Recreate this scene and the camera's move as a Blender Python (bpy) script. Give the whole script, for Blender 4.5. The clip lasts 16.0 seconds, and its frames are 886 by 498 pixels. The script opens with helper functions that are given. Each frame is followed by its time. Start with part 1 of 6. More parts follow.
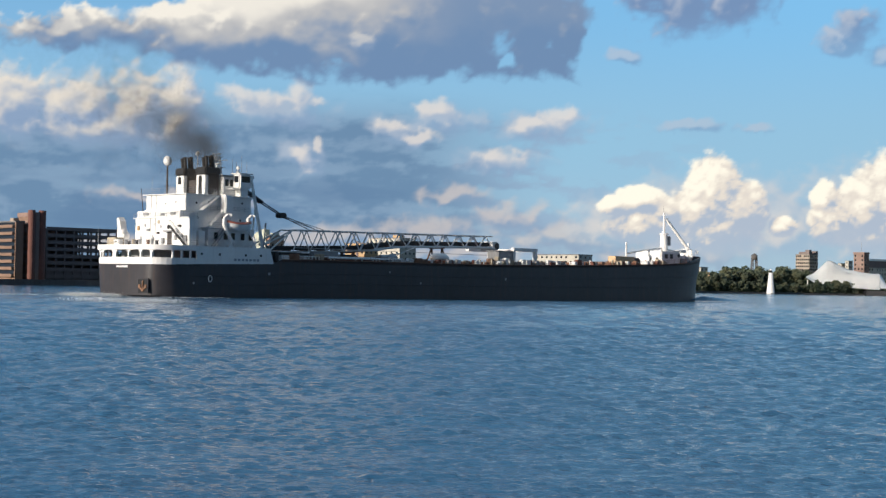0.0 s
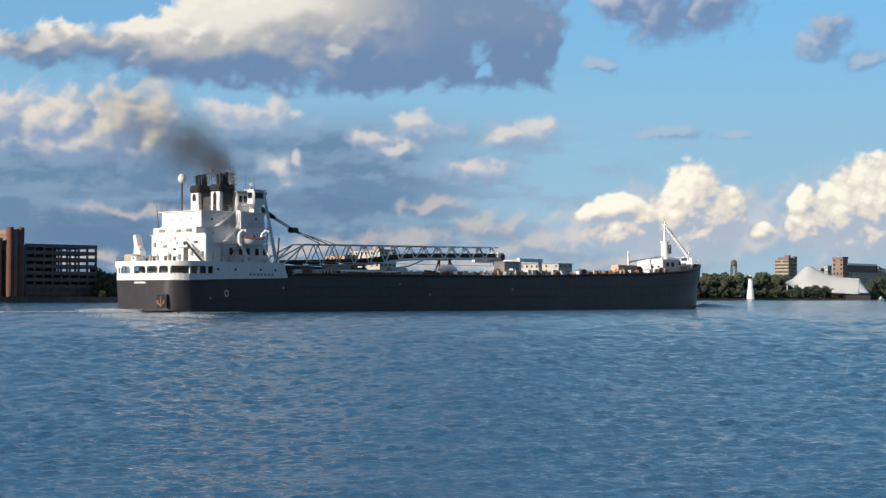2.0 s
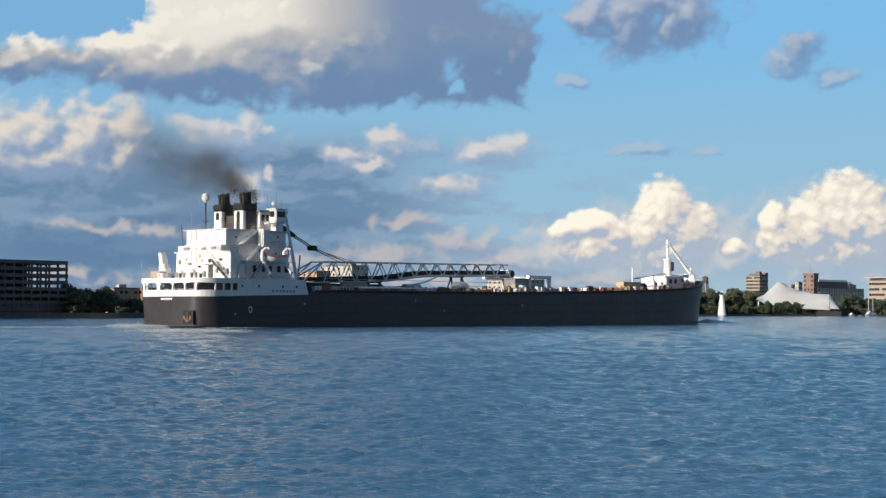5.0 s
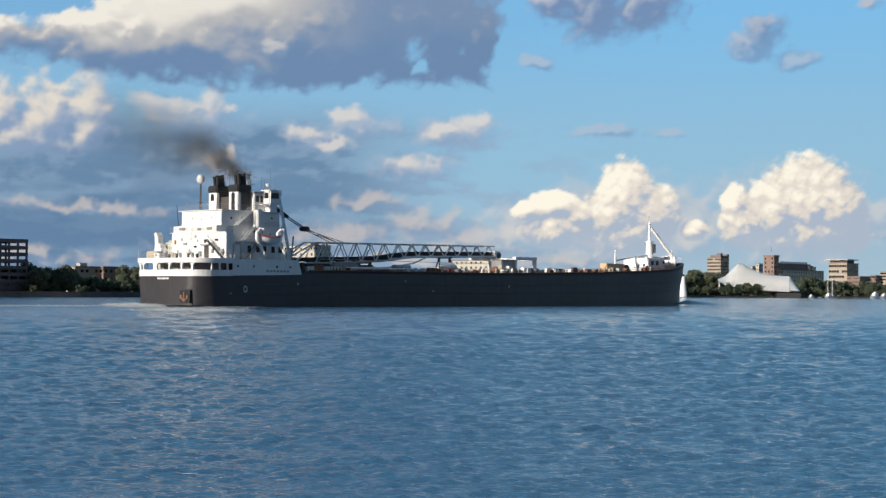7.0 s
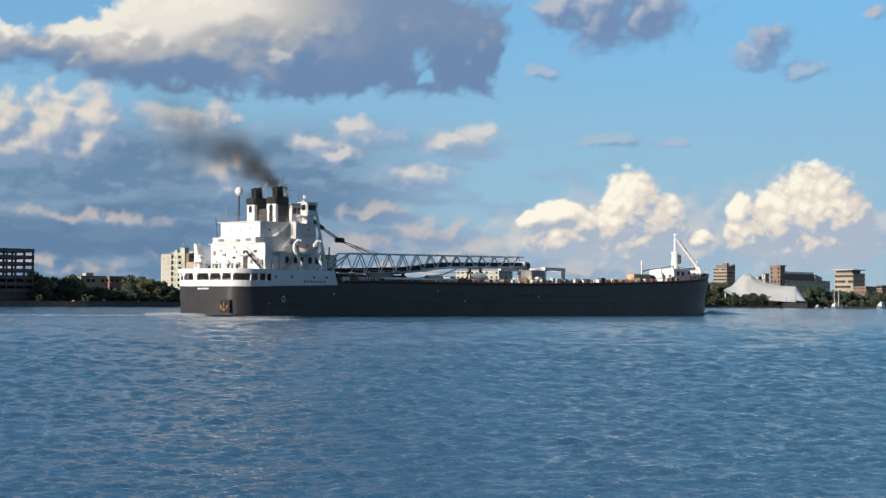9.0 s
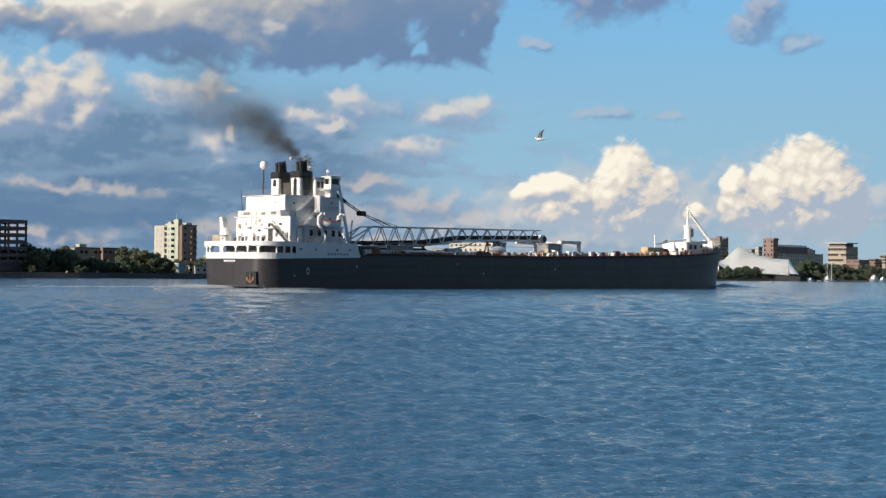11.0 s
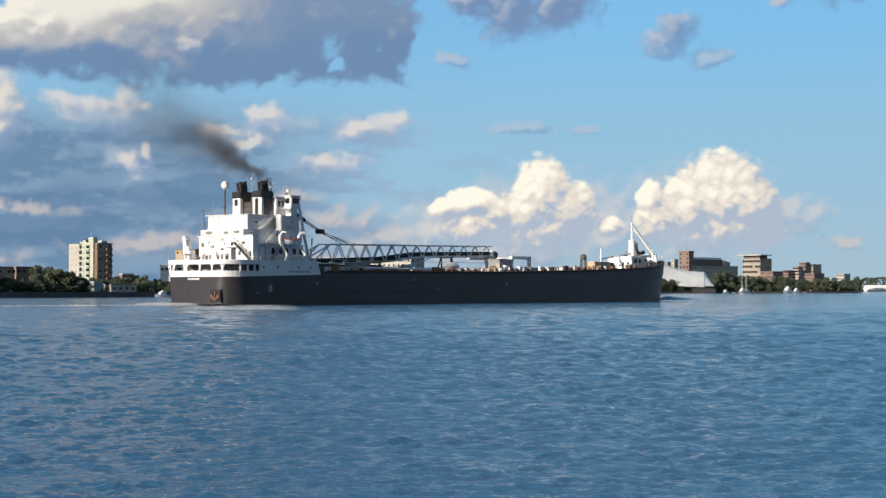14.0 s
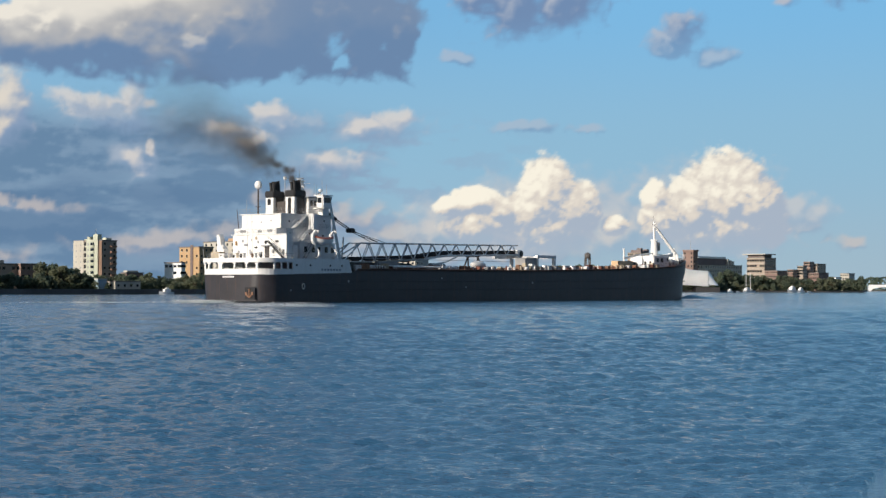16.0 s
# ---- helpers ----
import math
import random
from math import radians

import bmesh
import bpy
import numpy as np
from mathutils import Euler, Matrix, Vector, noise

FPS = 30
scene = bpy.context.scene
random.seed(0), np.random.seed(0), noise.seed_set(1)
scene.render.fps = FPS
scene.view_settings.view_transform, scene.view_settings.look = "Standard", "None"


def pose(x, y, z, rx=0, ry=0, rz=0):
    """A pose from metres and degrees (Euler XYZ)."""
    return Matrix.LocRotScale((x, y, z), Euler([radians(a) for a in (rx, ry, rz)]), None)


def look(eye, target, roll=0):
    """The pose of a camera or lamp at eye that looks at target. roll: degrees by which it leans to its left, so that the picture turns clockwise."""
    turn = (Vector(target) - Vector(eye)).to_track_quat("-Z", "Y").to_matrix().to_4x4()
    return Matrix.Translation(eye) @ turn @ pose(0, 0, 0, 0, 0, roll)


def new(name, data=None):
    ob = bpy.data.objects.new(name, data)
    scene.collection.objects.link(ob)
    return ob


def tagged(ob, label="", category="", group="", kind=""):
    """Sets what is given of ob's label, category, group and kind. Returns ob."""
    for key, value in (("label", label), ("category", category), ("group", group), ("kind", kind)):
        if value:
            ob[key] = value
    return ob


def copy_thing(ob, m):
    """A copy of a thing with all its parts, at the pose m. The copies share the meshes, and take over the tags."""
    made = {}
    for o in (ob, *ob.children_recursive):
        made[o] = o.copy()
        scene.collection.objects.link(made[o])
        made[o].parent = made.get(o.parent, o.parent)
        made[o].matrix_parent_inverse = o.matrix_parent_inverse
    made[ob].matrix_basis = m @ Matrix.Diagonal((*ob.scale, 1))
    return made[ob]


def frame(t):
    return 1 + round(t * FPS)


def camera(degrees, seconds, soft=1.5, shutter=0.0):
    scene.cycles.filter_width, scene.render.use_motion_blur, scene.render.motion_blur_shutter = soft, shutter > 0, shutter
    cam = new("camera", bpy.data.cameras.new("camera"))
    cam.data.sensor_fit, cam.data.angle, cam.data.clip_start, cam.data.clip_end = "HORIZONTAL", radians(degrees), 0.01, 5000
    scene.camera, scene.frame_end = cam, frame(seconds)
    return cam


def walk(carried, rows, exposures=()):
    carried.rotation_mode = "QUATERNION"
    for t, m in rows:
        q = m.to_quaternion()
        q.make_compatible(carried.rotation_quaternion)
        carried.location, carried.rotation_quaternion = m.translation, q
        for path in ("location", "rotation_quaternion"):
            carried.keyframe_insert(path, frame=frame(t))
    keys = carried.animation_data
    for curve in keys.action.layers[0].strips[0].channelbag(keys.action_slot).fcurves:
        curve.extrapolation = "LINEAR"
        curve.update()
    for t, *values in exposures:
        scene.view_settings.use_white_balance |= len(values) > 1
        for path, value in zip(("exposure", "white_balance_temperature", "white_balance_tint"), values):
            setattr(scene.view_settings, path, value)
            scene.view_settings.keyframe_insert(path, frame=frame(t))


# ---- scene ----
# The camera stands on the near bank, three metres above the water, and pans by hand.
EYE = (0.0, 0.0, 3.42)
cam = camera(31.89, 16.0, soft=1.4)


def aim(yaw, pitch, roll):
    a, e = radians(yaw), radians(pitch)
    way = Vector((math.sin(a) * math.cos(e), math.cos(a) * math.cos(e), math.sin(e)))
    return look(EYE, Vector(EYE) + way * 100, roll)


walk(cam, [
    (0.0, aim(0.0, 1.301, 1.056)), (0.5, aim(0.28, 1.116, 1.061)), (1.0, aim(-0.119, 1.455, 0.832)),
    (1.5, aim(0.078, 1.609, 0.479)), (2.0, aim(0.734, 1.708, 0.173)), (2.5, aim(1.285, 1.839, 0.146)),
    (3.0, aim(1.38, 2.014, 0.125)), (3.2, aim(1.25, 2.24, 0.125)), (5.3, aim(1.85, 2.302, 0.22)),
    (5.5, aim(1.928, 2.302, 0.238)), (6.0, aim(2.49, 1.999, 0.298)), (6.5, aim(2.91, 1.744, 0.51)),
    (7.0, aim(3.144, 1.578, 0.428)), (7.5, aim(3.274, 1.34, 0.567)), (8.0, aim(3.402, 1.165, 0.545)),
    (8.5, aim(3.301, 1.414, 0.624)), (9.0, aim(2.923, 1.941, 0.469)), (9.2, aim(2.73, 1.94, 0.47)),
    (11.3, aim(3.41, 0.847, 0.66)), (11.5, aim(3.637, 0.847, 0.667)), (12.0, aim(4.331, 0.907, 0.572)),
    (12.5, aim(4.939, 0.943, 0.342)), (13.0, aim(5.412, 1.015, 0.236)), (13.5, aim(5.842, 1.167, 0.03)),
    (14.0, aim(6.184, 1.501, 0.001)), (14.5, aim(6.491, 1.706, 0.05)), (15.0, aim(6.621, 1.747, 0.205)),
    (15.5, aim(6.53, 1.655, 0.274)), (16.0, aim(6.03, 1.433, 0.191)),
], exposures=[(0.0, 0.07), (3.0, 0.0), (9.0, -0.02), (12.5, -0.05), (14.5, 0.06), (15.5, -0.07), (16.0, -0.08)])

# ---- world and sun: a low sun from the west, behind and to the left ----
SUN = Vector((-0.745, -0.655, 0.32)).normalized()
world = bpy.data.worlds.new("sky")
scene.world = world
world.use_nodes = True
wn = world.node_tree.nodes
sky = wn.new("ShaderNodeTexSky")
sky.sky_type = "NISHITA"
sky.sun_disc = False
sky.sun_elevation = math.asin(SUN.z)
sky.sun_rotation = math.atan2(SUN.x, SUN.y) % (2 * math.pi)
blue = wn.new("ShaderNodeMixRGB")
blue.blend_type = "MULTIPLY"
blue.inputs[0].default_value = 1.0
blue.inputs[2].default_value = (0.74, 0.92, 1.22, 1)
world.node_tree.links.new(sky.outputs[0], blue.inputs[1])
world.node_tree.links.new(blue.outputs[0], wn["Background"].inputs["Color"])
wn["Background"].inputs["Strength"].default_value = 0.037
sun = new("sun", bpy.data.lights.new("sun", "SUN"))
sun.data.energy, sun.data.angle, sun.data.color = 5.0, radians(0.6), (1.0, 0.90, 0.78)
sun.matrix_world = look(SUN * 100, (0, 0, 0))


# ---- materials ----
class Nodes:
    """A short way to write a node material."""

    def __init__(self, name):
        self.mat = bpy.data.materials.new(name)
        self.mat.use_nodes = True
        self.tree = self.mat.node_tree
        self.bsdf = self.tree.nodes["Principled BSDF"]
        self.out = self.tree.nodes["Material Output"]

    def add(self, kind, **values):
        n = self.tree.nodes.new(kind)
        for key, v in values.items():
            n.inputs[key.replace("_", " ")].default_value = v
        return n

    def link(self, a, b):
        self.tree.links.new(a, b)

    def coords(self, scale):
        tc = self.add("ShaderNodeTexCoord")
        mp = self.add("ShaderNodeMapping", Scale=scale)
        self.link(tc.outputs["Object"], mp.inputs["Vector"])
        return mp.outputs["Vector"]

    def noise(self, scale, detail=4.0, stretch=(1, 1, 1), rough=0.55):
        n = self.add("ShaderNodeTexNoise", Scale=scale, Detail=detail, Roughness=rough)
        self.link(self.coords(stretch), n.inputs["Vector"])
        return n.outputs["Fac"]

    def ramp(self, value, stops):
        r = self.add("ShaderNodeValToRGB")
        while len(r.color_ramp.elements) < len(stops):
            r.color_ramp.elements.new(0.5)
        for el, (p, c) in zip(r.color_ramp.elements, stops):
            el.position, el.color = p, (*c, 1)
        self.link(value, r.inputs["Fac"])
        return r.outputs["Color"]

    def mix(self, fac, a, b, how="MIX"):
        m = self.tree.nodes.new("ShaderNodeMixRGB")
        m.blend_type = how
        for sock, v in ((m.inputs[0], fac), (m.inputs[1], a), (m.inputs[2], b)):
            if isinstance(v, (int, float)):
                sock.default_value = v
            elif isinstance(v, tuple):
                sock.default_value = (*v, 1)
            else:
                self.link(v, sock)
        return m.outputs[0]


def surface(name, colour, rough=0.6, metal=0.0, vary=0.25, coarse=0.25, fine=3.0, streak=None, streak_amount=0.0,
            bump=0.1, bump_scale=6.0, per_object=0.0):
    """Paint, metal or masonry with stains at a large and a small scale; streak: colour of runs down the surface."""
    k = Nodes(name)
    lo = tuple(c * (1 - vary) for c in colour)
    hi = tuple(min(1, c * (1 + vary)) for c in colour)
    col = k.ramp(k.noise(coarse, 5), [(0.3, lo), (0.7, hi)])
    col = k.mix(0.35, col, k.ramp(k.noise(fine, 3), [(0.3, lo), (0.7, hi)]))
    if streak:
        runs = k.ramp(k.noise(1.0, 5, (1.6, 1.6, 0.12)), [(0.52, (0, 0, 0)), (0.72, (1, 1, 1))])
        col = k.mix(k.mix(1.0, runs, (streak_amount,) * 3, "MULTIPLY"), col, streak)
    if per_object:
        info = k.add("ShaderNodeObjectInfo")
        tint = k.ramp(info.outputs["Random"], [(0, (1 - per_object,) * 3), (1, (1 + per_object * 0.5,) * 3)])
        col = k.mix(1.0, col, tint, "MULTIPLY")
    k.link(col, k.bsdf.inputs["Base Color"])
    k.bsdf.inputs["Roughness"].default_value = rough
    k.bsdf.inputs["Metallic"].default_value = metal
    if bump:
        b = k.add("ShaderNodeBump", Strength=bump, Distance=0.05)
        k.link(k.noise(bump_scale, 4), b.inputs["Height"])
        k.link(b.outputs[0], k.bsdf.inputs["Normal"])
    return k.mat


RUST = (0.16, 0.065, 0.03)
M_HULL = surface("hull_paint", (0.036, 0.034, 0.039), 0.5, vary=0.3, coarse=0.06, fine=0.7, streak=(0.080, 0.048, 0.036), streak_amount=0.45, bump=0.15, bump_scale=0.5)
M_STRAKE = surface("rust_stained_strake", (0.075, 0.048, 0.042), 0.7, vary=0.45, coarse=0.15, fine=1.2, streak=RUST, streak_amount=0.5)
M_WHITE = surface("white_paint", (0.82, 0.81, 0.79), 0.45, vary=0.06, coarse=0.3, fine=2.0, streak=(0.45, 0.36, 0.28), streak_amount=0.16, bump=0.1, bump_scale=1.2)
M_GREY = surface("grey_paint", (0.30, 0.31, 0.32), 0.5, vary=0.2, streak=RUST, streak_amount=0.25)
M_STEEL = surface("truss_paint", (0.70, 0.69, 0.67), 0.5, vary=0.15, coarse=0.5, streak=RUST, streak_amount=0.35)
M_BLACK = surface("black_paint", (0.018, 0.018, 0.02), 0.5, vary=0.35, coarse=0.4)
M_SOOT = surface("sooty_brown_paint", (0.06, 0.052, 0.048), 0.6, vary=0.35, coarse=0.5)
M_DECK = surface("deck_red_oxide", (0.17, 0.06, 0.04), 0.75, vary=0.35, coarse=0.3, streak=RUST, streak_amount=0.4)
M_RUST = surface("rusty_steel", (0.24, 0.13, 0.08), 0.8, vary=0.4, coarse=0.6)
M_TAN = surface("tan_paint", (0.60, 0.42, 0.25), 0.55, vary=0.15)
M_ORANGE = surface("lifeboat_orange", (0.30, 0.09, 0.06), 0.5, vary=0.15)
M_GLASS = surface("dark_window_glass", (0.015, 0.018, 0.022), 0.08, vary=0.3, bump=0)
M_RUBBER = surface("conveyor_rubber", (0.06, 0.058, 0.06), 0.8, vary=0.3)
M_GREEN = surface("faded_green_paint", (0.25, 0.36, 0.24), 0.6, vary=0.25, coarse=0.9)
M_CANVAS = surface("beige_canvas", (0.45, 0.38, 0.28), 0.85, vary=0.2)
M_LETTER = surface("grey_lettering", (0.30, 0.32, 0.36), 0.5, vary=0.15, bump=0)
M_BRICK = surface("red_brown_brick", (0.28, 0.19, 0.16), 0.85, vary=0.25, coarse=0.1, fine=1.2, per_object=0.1)
M_DARKRED = surface("dark_red_brick", (0.17, 0.075, 0.06), 0.85, vary=0.25, coarse=0.1, fine=1.2)
M_PALEGREEN = surface("pale_green_render", (0.50, 0.52, 0.42), 0.8, vary=0.15, coarse=0.1, fine=1.0, streak=(0.26, 0.27, 0.22), streak_amount=0.4)
M_DARKBRICK = surface("dark_concrete_frame", (0.19, 0.15, 0.145), 0.85, vary=0.25, coarse=0.08, fine=0.8)
M_BROWN = surface("brown_brick", (0.25, 0.16, 0.115), 0.85, vary=0.25, coarse=0.1, fine=1.0)
M_OCHRE = surface("ochre_brick", (0.50, 0.33, 0.18), 0.85, vary=0.18, coarse=0.1, fine=1.0)
M_CONCRETE = surface("pale_concrete", (0.50, 0.47, 0.41), 0.8, vary=0.15, coarse=0.1, fine=1.0, streak=(0.3, 0.27, 0.22), streak_amount=0.3)
M_BEIGE = surface("beige_render", (0.40, 0.33, 0.27), 0.85, vary=0.15, coarse=0.1)
M_ROOF = surface("roof_gravel", (0.20, 0.18, 0.17), 0.9, vary=0.3)
M_TENT = surface("white_membrane", (0.86, 0.86, 0.85), 0.6, vary=0.05, coarse=0.08, bump=0)
M_BLUEWALL = surface("blue_sheet_metal", (0.24, 0.34, 0.42), 0.6, vary=0.15)
M_SAIL = surface("white_sailcloth", (0.80, 0.78, 0.74), 0.8, vary=0.05, bump=0)
M_BARK = surface("bark", (0.10, 0.07, 0.05), 0.9, vary=0.4, coarse=1.0)
M_LAND = surface("river_bank_grass", (0.075, 0.085, 0.04), 0.95, vary=0.4, coarse=0.05, fine=0.6)
M_QUAY = surface("quay_stone", (0.11, 0.10, 0.095), 0.9, vary=0.35, coarse=0.1, fine=1.2, streak=(0.04, 0.04, 0.04), streak_amount=0.5)
M_FEATHER = surface("white_feathers", (0.75, 0.74, 0.72), 0.8, vary=0.08, fine=20, coarse=6, bump=0)
M_GULLGREY = surface("grey_feathers", (0.30, 0.31, 0.33), 0.8, vary=0.1, fine=20, coarse=6, bump=0)
M_BEAK = surface("yellow_beak", (0.6, 0.4, 0.06), 0.6, vary=0.1, bump=0)


def leaf_material(name, colour):
    k = Nodes(name)
    info = k.add("ShaderNodeNewGeometry")
    col = k.ramp(info.outputs["Random Per Island"], [(0, tuple(c * 0.75 for c in colour)), (1, tuple(c * 1.25 for c in colour))])
    ob = k.add("ShaderNodeObjectInfo")
    tint = k.ramp(ob.outputs["Random"], [(0, (0.8, 0.9, 0.9)), (1, (1.15, 1.05, 0.95))])
    k.link(k.mix(1.0, col, tint, "MULTIPLY"), k.bsdf.inputs["Base Color"])
    k.bsdf.inputs["Roughness"].default_value = 0.7
    thin = k.add("ShaderNodeBsdfTranslucent")
    k.link(k.mix(1.0, col, tint, "MULTIPLY"), thin.inputs["Color"])
    both = k.add("ShaderNodeMixShader", Fac=0.55)
    k.link(k.bsdf.outputs[0], both.inputs[1])
    k.link(thin.outputs[0], both.inputs[2])
    k.link(both.outputs[0], k.out.inputs["Surface"])
    return k.mat


M_LEAF = leaf_material("summer_leaves", (0.19, 0.215, 0.14))
M_LEAF_DARK = leaf_material("deep_green_leaves", (0.15, 0.18, 0.125))


def water_material():
    """Turbid river water: ripples everywhere, in gusts and calmer lanes of several sizes."""
    k = Nodes("river_water")
    b = k.bsdf
    lanes = k.noise(0.012, 5, (0.6, 2.0, 1), 0.65)
    cats = k.noise(0.11, 4, (0.6, 1.7, 1), 0.65)
    b.inputs["Roughness"].default_value = 0.10
    b.inputs["IOR"].default_value = 1.42
    k.link(k.ramp(lanes, [(0.35, (0.018, 0.078, 0.165)), (0.65, (0.036, 0.124, 0.230))]), b.inputs["Base Color"])
    gusts = k.mix(0.5, k.ramp(lanes, [(0.38, (0.45,) * 3), (0.62, (1.0,) * 3)]), k.ramp(cats, [(0.38, (0.30,) * 3), (0.62, (1.0,) * 3)]))
    waves = k.mix(0.55, k.noise(1.3, 5, (0.6, 1.5, 1), 0.6), k.noise(4.0, 3, (0.6, 1.5, 1), 0.6))
    bump = k.add("ShaderNodeBump", Distance=0.24)
    k.link(gusts, bump.inputs["Strength"])
    k.link(waves, bump.inputs["Height"])
    k.link(bump.outputs[0], b.inputs["Normal"])
    return k.mat


M_WATER = water_material()


def foam_material():
    k = Nodes("foam")
    k.bsdf.inputs["Base Color"].default_value = (0.75, 0.78, 0.78, 1)
    k.bsdf.inputs["Roughness"].default_value = 0.8
    return k.mat


M_FOAM = foam_material()


def smoke_material():
    k = Nodes("soot_smoke")
    info = k.add("ShaderNodeNewGeometry")
    k.link(k.ramp(info.outputs["Random Per Island"], [(0, (0.08, 0.072, 0.064)), (1, (0.17, 0.15, 0.13))]), k.bsdf.inputs["Base Color"])
    k.bsdf.inputs["Roughness"].default_value = 1.0
    k.bsdf.inputs["Specular IOR Level"].default_value = 0.0
    k.bsdf.inputs["Alpha"].default_value = 0.5
    return k.mat


M_SMOKE = smoke_material()


# ---- mesh helpers ----
def part(name, bm, material, parent=None, label=""):
    """One mesh object out of a bmesh, under a thing or a part."""
    me = bpy.data.meshes.new(name)
    bm.to_mesh(me)
    bm.free()
    me.materials.append(material)
    ob = new(name, me)
    ob.parent = parent
    return tagged(ob, label)


def again(ob, m, parent=None):
    """Another part on the same mesh."""
    c = new(ob.name.split(".")[0], ob.data)
    c.parent = parent or ob.parent
    c.matrix_basis = m
    if "label" in ob:
        c["label"] = ob["label"]
    return c


def box(bm, x0, x1, y0, y1, z0, z1, bevel=0.0):
    v = [bm.verts.new((x, y, z)) for x in (x0, x1) for y in (y0, y1) for z in (z0, z1)]
    fs = [bm.faces.new([v[i] for i in q]) for q in ((0, 1, 3, 2), (4, 6, 7, 5), (0, 4, 5, 1), (2, 3, 7, 6), (0, 2, 6, 4), (1, 5, 7, 3))]
    if bevel:
        es = list({e for f in fs for e in f.edges})
        bmesh.ops.bevel(bm, geom=es, offset=bevel, segments=2, affect="EDGES")
    return bm


def block(*a, bevel=0.0):
    return box(bmesh.new(), *a, bevel=bevel)


def tube(bm, p, q, r, r2=None, seg=8):
    """A round bar from p to q."""
    p, q = Vector(p), Vector(q)
    r2 = r if r2 is None else r2
    m = (q - p).to_track_quat("Z", "Y").to_matrix()
    rings = []
    for c, rad in ((p, r), (q, r2)):
        rings.append([bm.verts.new(c + m @ Vector((rad * math.cos(2 * math.pi * i / seg), rad * math.sin(2 * math.pi * i / seg), 0))) for i in range(seg)])
    for i in range(seg):
        j = (i + 1) % seg
        bm.faces.new((rings[0][i], rings[0][j], rings[1][j], rings[1][i]))
    bm.faces.new(rings[0][::-1])
    bm.faces.new(rings[1])
    return bm


def bar(p, q, r, r2=None, seg=8):
    return tube(bmesh.new(), p, q, r, r2, seg)


def chain(bm, pts, r, seg=6):
    for a, b in zip(pts, pts[1:]):
        tube(bm, a, b, r, r, seg)
    return bm


def sweep(bm, pts, r, seg=8):
    """One bent round bar along a line of points."""
    pts = [Vector(p) for p in pts]
    rings = []
    for i, p in enumerate(pts):
        d = (pts[min(i + 1, len(pts) - 1)] - pts[max(i - 1, 0)]).normalized()
        u = d.cross(Vector((1, 0, 0))).normalized()
        w = d.cross(u)
        rings.append([bm.verts.new(p + (u * math.cos(2 * math.pi * k / seg) + w * math.sin(2 * math.pi * k / seg)) * r) for k in range(seg)])
    for a, b in zip(rings, rings[1:]):
        for k in range(seg):
            bm.faces.new((a[k], a[(k + 1) % seg], b[(k + 1) % seg], b[k]))
    bm.faces.new(rings[0][::-1])
    bm.faces.new(rings[-1])
    bmesh.ops.recalc_face_normals(bm, faces=bm.faces)
    return bm


def prism(bm, outline, z0, z1):
    """An upright body over a plan outline (counter-clockwise); z0, z1 may be functions of x."""
    f0 = z0 if callable(z0) else (lambda x: z0)
    f1 = z1 if callable(z1) else (lambda x: z1)
    a = [bm.verts.new((x, y, f0(x))) for x, y in outline]
    b = [bm.verts.new((x, y, f1(x))) for x, y in outline]
    n = len(outline)
    for i in range(n):
        j = (i + 1) % n
        bm.faces.new((a[i], a[j], b[j], b[i]))
    bm.faces.new(a[::-1])
    bm.faces.new(b)
    return bm


def blob(bm, c, radii, rough=0.25, seed=0, sub=2):
    """A rounded lump with an uneven skin."""
    made = bmesh.ops.create_icosphere(bm, subdivisions=sub, radius=1.0)
    for v in made["verts"]:
        d = v.co.copy()
        s = 1 + rough * noise.noise(d * 1.7 + Vector((seed, seed * 1.3, 0)))
        v.co = Vector(c) + Vector((d.x * radii[0], d.y * radii[1], d.z * radii[2])) * s
    return bm


def smooth(ob):
    for poly in ob.data.polygons:
        poly.use_smooth = True
    return ob


def at(az, dist, z=0.0):
    a = radians(az)
    return Vector((dist * math.sin(a), dist * math.cos(a), z))


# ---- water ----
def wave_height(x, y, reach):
    """Crossing trains of small waves, their lengths fitted to the mesh spacing (reach)."""
    rng = np.random.RandomState(5)
    h, power = np.zeros_like(x), np.full_like(x, 1e-8)
    for i in range(84):
        lam = 0.15 * (6.0 / 0.15) ** (i / 83.0)
        ang = radians(92 + rng.normal(0, 21))
        k = 2 * math.pi / lam
        amp = 0.0110 * lam * (1.0 if lam < 0.9 else (0.9 / lam) ** 0.3)
        ph = rng.uniform(0, 6.28)
        u = x * math.cos(ang) + y * math.sin(ang)
        w = -x * math.sin(ang) + y * math.cos(ang)
        s = np.sin(u * k + ph + 1.4 * np.sin(w * k * 0.30 + ph * 2) + 1.1 * np.sin((w + 0.6 * u) * k * 0.09 + ph * 5))
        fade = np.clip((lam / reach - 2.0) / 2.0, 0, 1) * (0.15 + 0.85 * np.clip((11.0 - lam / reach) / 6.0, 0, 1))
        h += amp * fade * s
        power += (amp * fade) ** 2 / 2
    # calm between the wavelets, which stand up singly
    sig = np.sqrt(power)
    return sig * (0.75 * h / sig + 0.5 * np.maximum(0.0, h / sig - 0.2))


